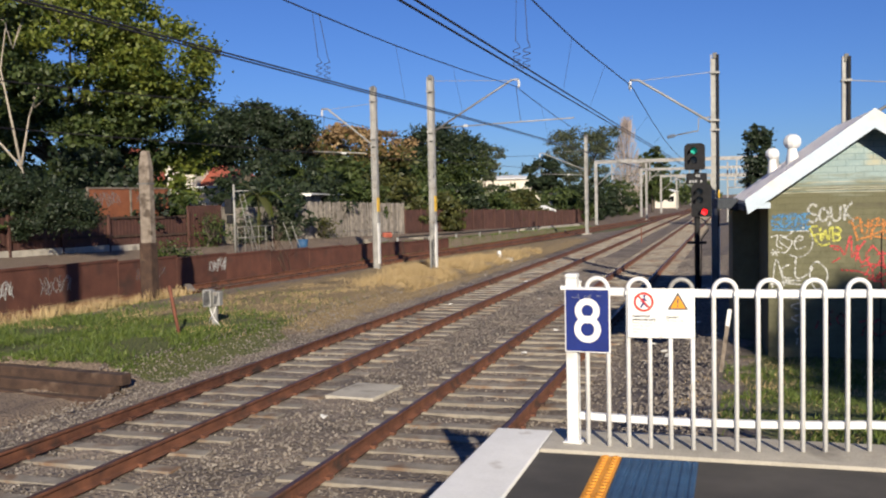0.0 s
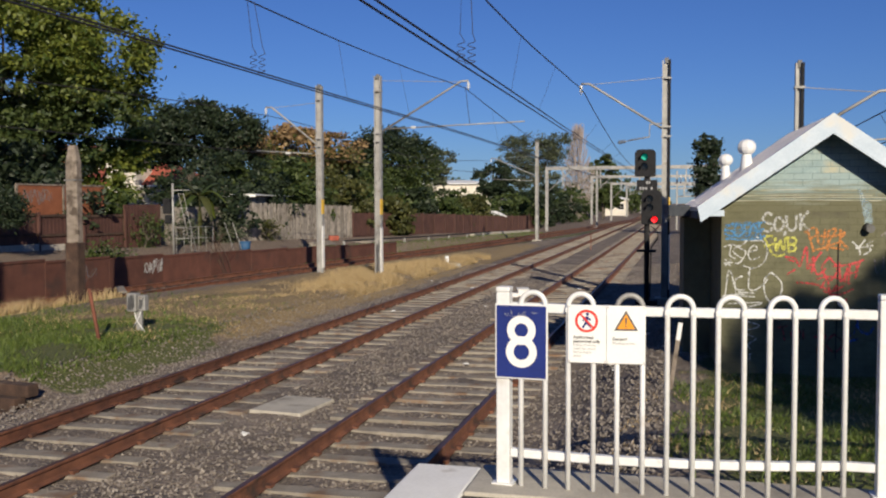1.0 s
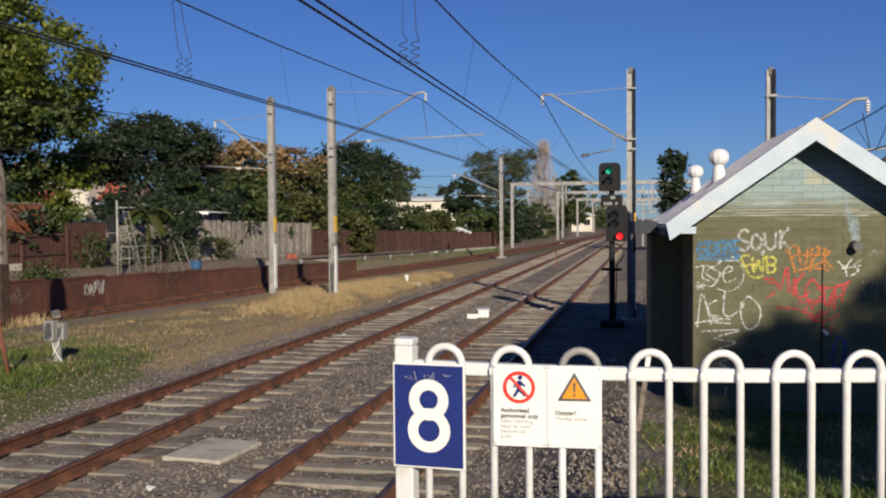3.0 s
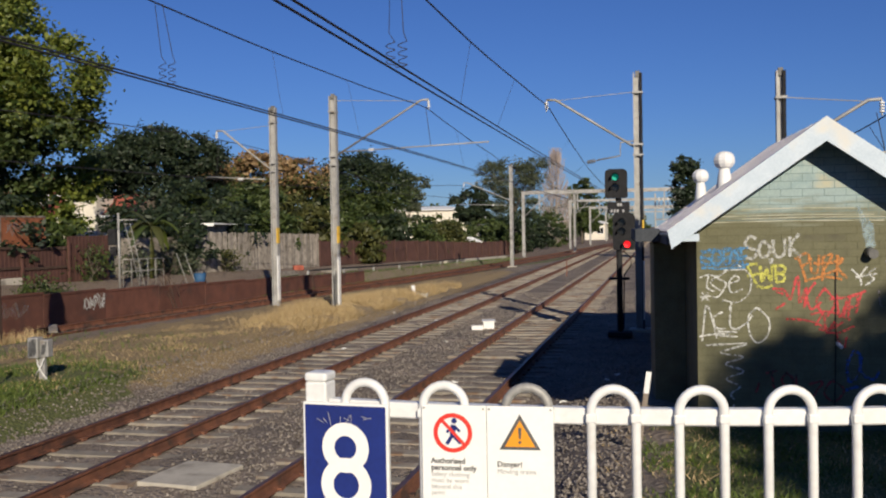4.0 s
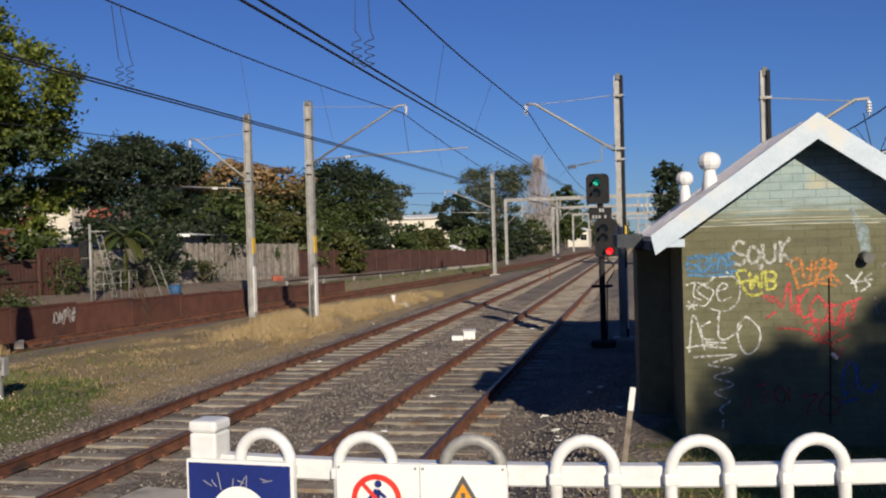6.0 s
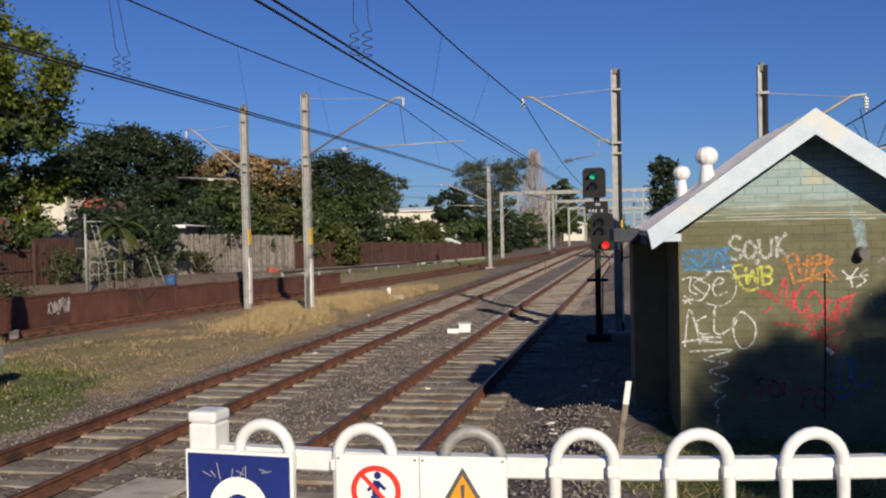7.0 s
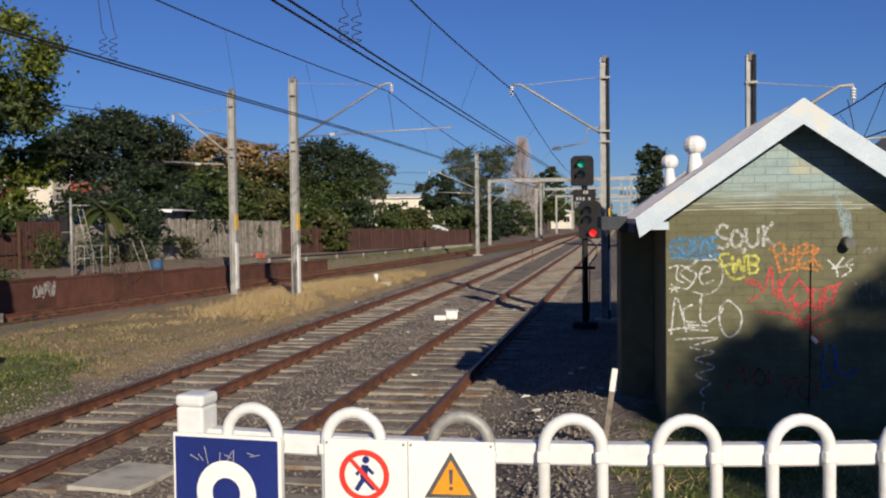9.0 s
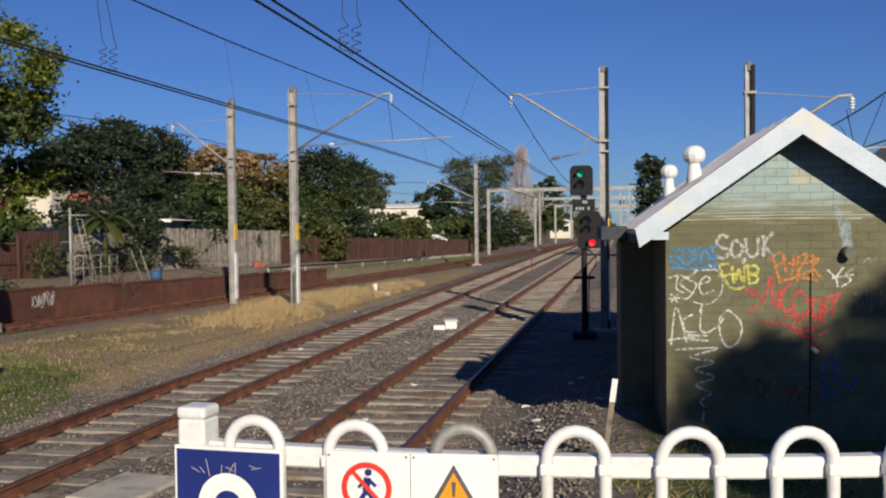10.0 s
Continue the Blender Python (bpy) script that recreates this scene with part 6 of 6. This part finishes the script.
def house(name, label, loc, turn, w, d, h, rise, wall_m, roof_m, windows):
    top = thing(name, label, "house", loc, turn)
    boxes("wall", wall_m, top, (0, w, 0, d, -0.5, h))
    bm = bmesh.new()
    e = 0.4
    a = [bm.verts.new(v) for v in ((-e, -e, h), (w + e, -e, h), (w + e, d + e, h), (-e, d + e, h), (w * 0.3, d / 2, h + rise), (w * 0.7, d / 2, h + rise))]
    for f in ((0, 1, 5, 4), (1, 2, 5), (2, 3, 4, 5), (3, 0, 4), (3, 2, 1, 0)):
        bm.faces.new([a[i] for i in f])
    part("roof", bm, roof_m, top)
    boxes("gutter", M_WHITEROOF, top, (-e - 0.05, w + e + 0.05, -e - 0.1, -e - 0.02, h - 0.08, h + 0.06))
    for x, z in windows:
        win = boxes("window", M_WHITEROOF, top, (x - 0.08, x + 1.28, -0.06, -0.004, z - 0.08, z + 1.28))
        boxes("pane", M_GLASSDARK, win, (x, x + 0.58, -0.07, -0.062, z, z + 1.2), (x + 0.62, x + 1.2, -0.07, -0.062, z, z + 1.2))
    return top


house("house", "cream rendered house with a red tiled roof", (-54.0, 74.0, 0.3), 20, 8.0, 8.0, 5.9, 2.0, M_CREAM, M_REDROOF, ((1.2, 1.0), (4.8, 1.0)))
low_house = house("house", "low cream house with a red tiled roof", (-41.4, 62.3, 0.3), 4, 9.5, 6.0, 3.7, 1.9, M_CREAM, M_REDROOF, ((1.0, 1.0), (6.2, 1.0)))
boxes("porch_wall", M_CREAM, low_house, (3.7, 6.0, -0.9, 1.5, -0.4, 5.8), label="tall cream rendered porch wall")
boxes("parapet", M_WHITEROOF, low_house, (3.55, 6.15, -1.05, 1.65, 5.8, 6.05), label="white parapet cap", bevel=0.02)
house("house", "two-storey house with a dark tiled roof", (15.4, 60.0, 0.0), -10, 9.0, 9.0, 5.6, 2.4, M_FENCEBROWN, M_SOFFIT, ((1.2, 3.6), (5.2, 3.6)))
house("warehouse", "long low white warehouse behind the gardens", (-46.0, 150.0, 0.0), 6, 20.0, 20.0, 5.8, 0.8, M_CREAM, M_WHITEROOF, ((3, 2.0), (9, 2.0)))
house("house", "small pale building far along the line", (-13.2, 205.0, 0.0), 0, 4.6, 5.0, 3.3, 0.6, M_CREAM, M_WHITEROOF, ((0.6, 1.2), (2.7, 1.2)))
house("garden_shed", "small shed with a white roof behind the fence", (-16.4, 92.0, -0.2), 8, 2.0, 2.0, 1.6, 0.5, M_GREYWOOD, M_WHITEROOF, ())
house("garden_shed", "grey timber shed with a pale flat roof", (-20.9, 45.2, 1.0), 8, 2.2, 6.6, 2.12, 0.12, M_GREYWOOD, M_WHITEROOF, ())


def shrub(label, loc, size, leaves, leaf, material, seed):
    tree("shrub", label, loc, [(0, 0, size[2] * 0.95, *size), (size[0] * 0.6, 0.2, size[2] * 0.7, size[0] * 0.7, size[1] * 0.8, size[2] * 0.7)], leaves, leaf, material, seed, 0.07)


rng = random.Random(12)
for i, (y, off, rx, rz, m) in enumerate(((20, -8.5, 2.6, 2.2, L_DARK), (25, -9.5, 3.0, 2.6, L_MID), (33, -9.2, 3.0, 2.2, L_DARK), (38.5, -8.6, 1.5, 1.3, L_MID), (36.2, -5.5, 0.45, 0.8, L_MID), (30.6, -3.2, 0.6, 0.2, L_MID), (39.5, -5.9, 0.6, 0.7, L_GREY), (42.4, -6.0, 0.9, 0.75, L_GREY), (46.0, -5.7, 0.45, 0.5, L_OLIVE), (44, -8.5, 2.6, 2.0, L_DARK), (49, -9.5, 2.8, 2.6, L_DARK), (54, -9.6, 2.8, 2.6, L_MID), (59, -8.6, 2.6, 2.3, L_OLIVE), (63, -6.3, 1.3, 1.4, L_OLIVE), (67, -9.6, 2.4, 2.4, L_MID), (74, -9.4, 2.2, 2.0, L_DARK), (82, -9.6, 2.4, 1.8, L_MID), (90, -9.5, 2.6, 1.9, L_OLIVE), (104, -8.2, 2.8, 2.0, L_MID), (112, -7.6, 2.6, 2.2, L_DARK), (126, -8.6, 3.4, 2.8, L_DARK), (138, -8, 3.0, 2.6, L_MID))):
    x, turn = along(y, off)
    shrub("leafy garden shrub growing above the fence", (x, y, float(ground_z(x, y))), (rx, 1.6 if rx > 1.1 else 0.35, rz), int(1500 * rx), (0.07 if rx < 1 else 0.15) if y < 60 else 0.19, m, 70 + i)


def banana_plant():
    x, turn = along(39.6, -5.2)
    top = thing("banana_plant", "tall ragged banana plant with yellowing leaves", "plant", (x, 39.6, float(ground_z(x, 39.6)) - 0.05))
    tubes("stem", L_OLIVE, top, 0.09, [(0, 0, 0), (0.05, 0, 1.4), (0.0, 0, 2.4)], n=8)
    r = random.Random(9)
    for i in range(11):
        a, lift = r.uniform(0, 6.28), r.uniform(0.3, 1.5)
        bm = bmesh.new()
        last = None
        for j in range(8):
            t = j / 7
            c = Vector((math.cos(a) * 1.3 * t, math.sin(a) * 1.3 * t, 2.2 + lift * t * 1.5 - 1.6 * t * t))
            w = 0.2 * math.sin(math.pi * min(1, t * 0.9 + 0.08)) + 0.01
            s = Vector((-math.sin(a), math.cos(a), 0)) * w
            pair = (bm.verts.new(c + s + Vector((0, 0, -0.04))), bm.verts.new(c), bm.verts.new(c - s + Vector((0, 0, -0.04))))
            if last:
                bm.faces.new((last[0], last[1], pair[1], pair[0]))
                bm.faces.new((last[1], last[2], pair[2], pair[1]))
            last = pair
        part("leaf", bm, (L_OLIVE, L_MID, L_BRIGHT)[i % 3], top)


banana_plant()


def distant_woods():
    g = np.random.default_rng(3)
    k = 46000
    x = g.uniform(-170, 90, k)
    row = g.choice([215.0, 260.0, 320.0], k)
    top = 5.0 + 2.6 * np.sin(x * 0.11 + row) + 1.8 * np.sin(x * 0.31 + row * 0.7) + 0.8 * np.sin(x * 0.83)
    z = g.uniform(0, 1, k) ** 0.7 * top * row / 230
    y = row + g.normal(size=k) * 3
    keep = (abs(x - 1 - 0.02 * y) > 5 + 0.01 * y)
    ob = flakes("distant_trees", np.stack([x, y, z], 1)[keep], 0.55, L_MID, None, 0.2, 5)
    tagged(ob, "far line of green suburban trees", "trees", kind="stuff")
    k = 26000
    y = g.uniform(15, 140, k)
    x = -34 - g.uniform(0, 1, k) * 16 - 0.05 * y
    top = 4.6 + 2.0 * np.sin(y * 0.2) + 1.3 * np.sin(y * 0.53)
    z = g.uniform(0, 1, k) ** 0.7 * top
    ob = flakes("background_trees", np.stack([x, y, z], 1), 0.34, L_DARK, None, 0.2, 6)
    tagged(ob, "dark background trees behind the gardens", "trees", kind="stuff")
    k = 9000
    y = g.uniform(40, 200, k)
    x = 13 + g.uniform(0, 1, k) * 10 + 0.06 * y
    z = g.uniform(0, 1, k) ** 0.7 * (3.4 + 1.5 * np.sin(y * 0.3))
    ob = flakes("background_trees", np.stack([x, y, z], 1), 0.34, L_DARK, None, 0.2, 7)
    tagged(ob, "dark background trees beyond the hut", "trees", kind="stuff")


distant_woods()


# ---- stones and grass ----
def stones():
    g = np.random.default_rng(21)
    k = 75000
    y = 7 + 38 * g.uniform(0, 1, k) ** 1.5
    x = g.uniform(-7.2, 2.4, k)
    for r in (-5.2725, -3.7675, -1.505, 0.0):
        near = abs(x - r) < 0.085
        x[near] += np.where(x[near] > r, 0.12, -0.12)
    keep = ~((abs(x + 2.78) < 0.45) & (abs(y - 13.5) < 0.58)) & ~((x > 1.0) & (y < 6.7))
    x, y = x[keep], y[keep]
    k = len(x)
    c = np.stack([x, y, ground_z(x, y) + g.uniform(-0.01, 0.025, k)], 1)
    on_bed = ((abs(x + 0.7525) < 1.25) | (abs(x + 4.52) < 1.25))
    c[on_bed, 2] -= 0.02
    s = g.uniform(0.011, 0.026, k)[:, None, None]
    base = np.array([(1, 0, 0), (0, 1, 0), (-1, 0, 0), (0, -1, 0), (0, 0, 0.8), (0, 0, -0.8)], float)
    v = base[None] * g.uniform(0.55, 1.3, (k, 6, 1)) * s
    a = g.uniform(0, 6.28, k)
    ca, sa = np.cos(a)[:, None], np.sin(a)[:, None]
    v = np.stack([v[..., 0] * ca - v[..., 1] * sa, v[..., 0] * sa + v[..., 1] * ca, v[..., 2]], -1) + g.normal(size=(k, 6, 3)) * s * 0.2 + c[:, None, :]
    tri = np.array([(0, 1, 4), (1, 2, 4), (2, 3, 4), (3, 0, 4), (1, 0, 5), (2, 1, 5), (3, 2, 5), (0, 3, 5)])
    f = (np.arange(k)[:, None, None] * 6 + tri[None]).reshape(-1, 3)
    me = bpy.data.meshes.new("ballast_stones")
    me.from_pydata(v.reshape(-1, 3).tolist(), [], f.tolist())
    me.materials.append(M_STONE)
    tagged(new("ballast_stones", me), "loose grey and brown ballast stones", "ballast", kind="stuff")


def blades(name, label, x, y, h, material, seed, lean=0.35, wide=0.012):
    g = np.random.default_rng(seed)
    k = len(x)
    z = ground_z(x, y) - 0.01
    a = g.uniform(0, 6.28, k)
    w = wide * g.uniform(0.6, 1.4, k)
    tip = np.stack([x + g.normal(size=k) * lean * h, y + g.normal(size=k) * lean * h, z + h], 1)
    p = np.stack([x + np.cos(a) * w, y + np.sin(a) * w, z], 1)
    q = np.stack([x - np.cos(a) * w, y - np.sin(a) * w, z], 1)
    v = np.stack([p, q, tip], 1).reshape(-1, 3)
    me = bpy.data.meshes.new(name)
    me.from_pydata(v.tolist(), [], np.arange(3 * k).reshape(-1, 3).tolist())
    me.materials.append(material)
    tagged(new(name, me), label, "grass", kind="stuff")


def patchy(g, k, x0, x1, y0, y1, grain=0.7, cut=0.45):
    """Places gathered in tufts."""
    x, y = g.uniform(x0, x1, k), g.uniform(y0, y1, k)
    f = 0.5 + 0.25 * np.sin(x * 2.3 / grain + 1.3 * np.sin(y * 1.1 / grain)) + 0.25 * np.sin(y * 1.9 / grain + 1.7 * np.sin(x * 0.9 / grain))
    keep = f + g.normal(size=k) * 0.15 > cut
    return x[keep], y[keep]


def grasses():
    g = np.random.default_rng(31)
    x, y = patchy(g, 60000, -13.2, -6.9, 13.2, 25, 0.9, 0.36)
    keep = g.uniform(0, 1, len(y)) > smooth(15, 22, y) * 0.95
    x, y = x[keep], y[keep]
    blades("verge_grass", "short green grass on the verge", x, y, g.uniform(0.04, 0.13, len(x)), L_GRASS, 32, 0.5)
    x, y = patchy(g, 90000, -11.2, -6.7, 25.5, 48, 1.2, 0.34)
    keep = (x + g.normal(size=len(x)) * 0.4 > -6.9 - 2.9 * (1 - abs(y - 35) / 13)) & (g.uniform(0, 1, len(x)) < smooth(25, 30, y))
    x, y = x[keep], y[keep]
    blades("dry_grass", "tall pale dry grass round the masts", x, y, g.uniform(0.07, 0.32, len(x)), L_STRAW, 33, 0.55, 0.008)
    x, y = patchy(g, 20000, -12.6, -6.7, 16.5, 30, 0.8, 0.56)
    keep = x > -12.6 + 2.4 * smooth(19, 25, y)
    x, y = x[keep], y[keep]
    blades("dry_grass", "dry straw tufts in the verge", x, y, g.uniform(0.03, 0.09, len(x)), L_STRAW, 34, 0.7, 0.008)
    x, y = patchy(g, 5000, -13.4, -12.2, 17, 24, 0.6, 0.4)
    blades("dry_grass", "pale dry grass along the siding", x, y, g.uniform(0.1, 0.4, len(x)), L_STRAW, 35, 0.3)
    x, y = patchy(g, 36000, 2.5, 8.5, 6.7, 14.2, 0.6, 0.42)
    blades("verge_grass", "rough green grass between the platform and hut", x, y, g.uniform(0.03, 0.09, len(x)), L_GRASS, 36, 0.7, 0.009)
    x, y = patchy(g, 9000, 2.0, 7.5, 6.7, 14.2, 0.5, 0.5)
    blades("dry_grass", "short dry grass near the hut", x, y, g.uniform(0.02, 0.07, len(x)), L_STRAW, 39, 0.8, 0.007)
    x, y = patchy(g, 8000, 2.6, 6.5, 32, 50, 0.8, 0.35)
    blades("dry_grass", "dry grass beyond the hut", x, y, g.uniform(0.2, 0.5, len(x)), L_STRAW, 37)
    yy = g.uniform(42, 90, 9000)
    xx = siding_x(yy) + g.uniform(1.3, 2.6, 9000) * -1
    blades("verge_grass", "green grass strip along the siding", xx, yy, g.uniform(0.05, 0.2, 9000), L_GRASS, 38)


stones()
grasses()
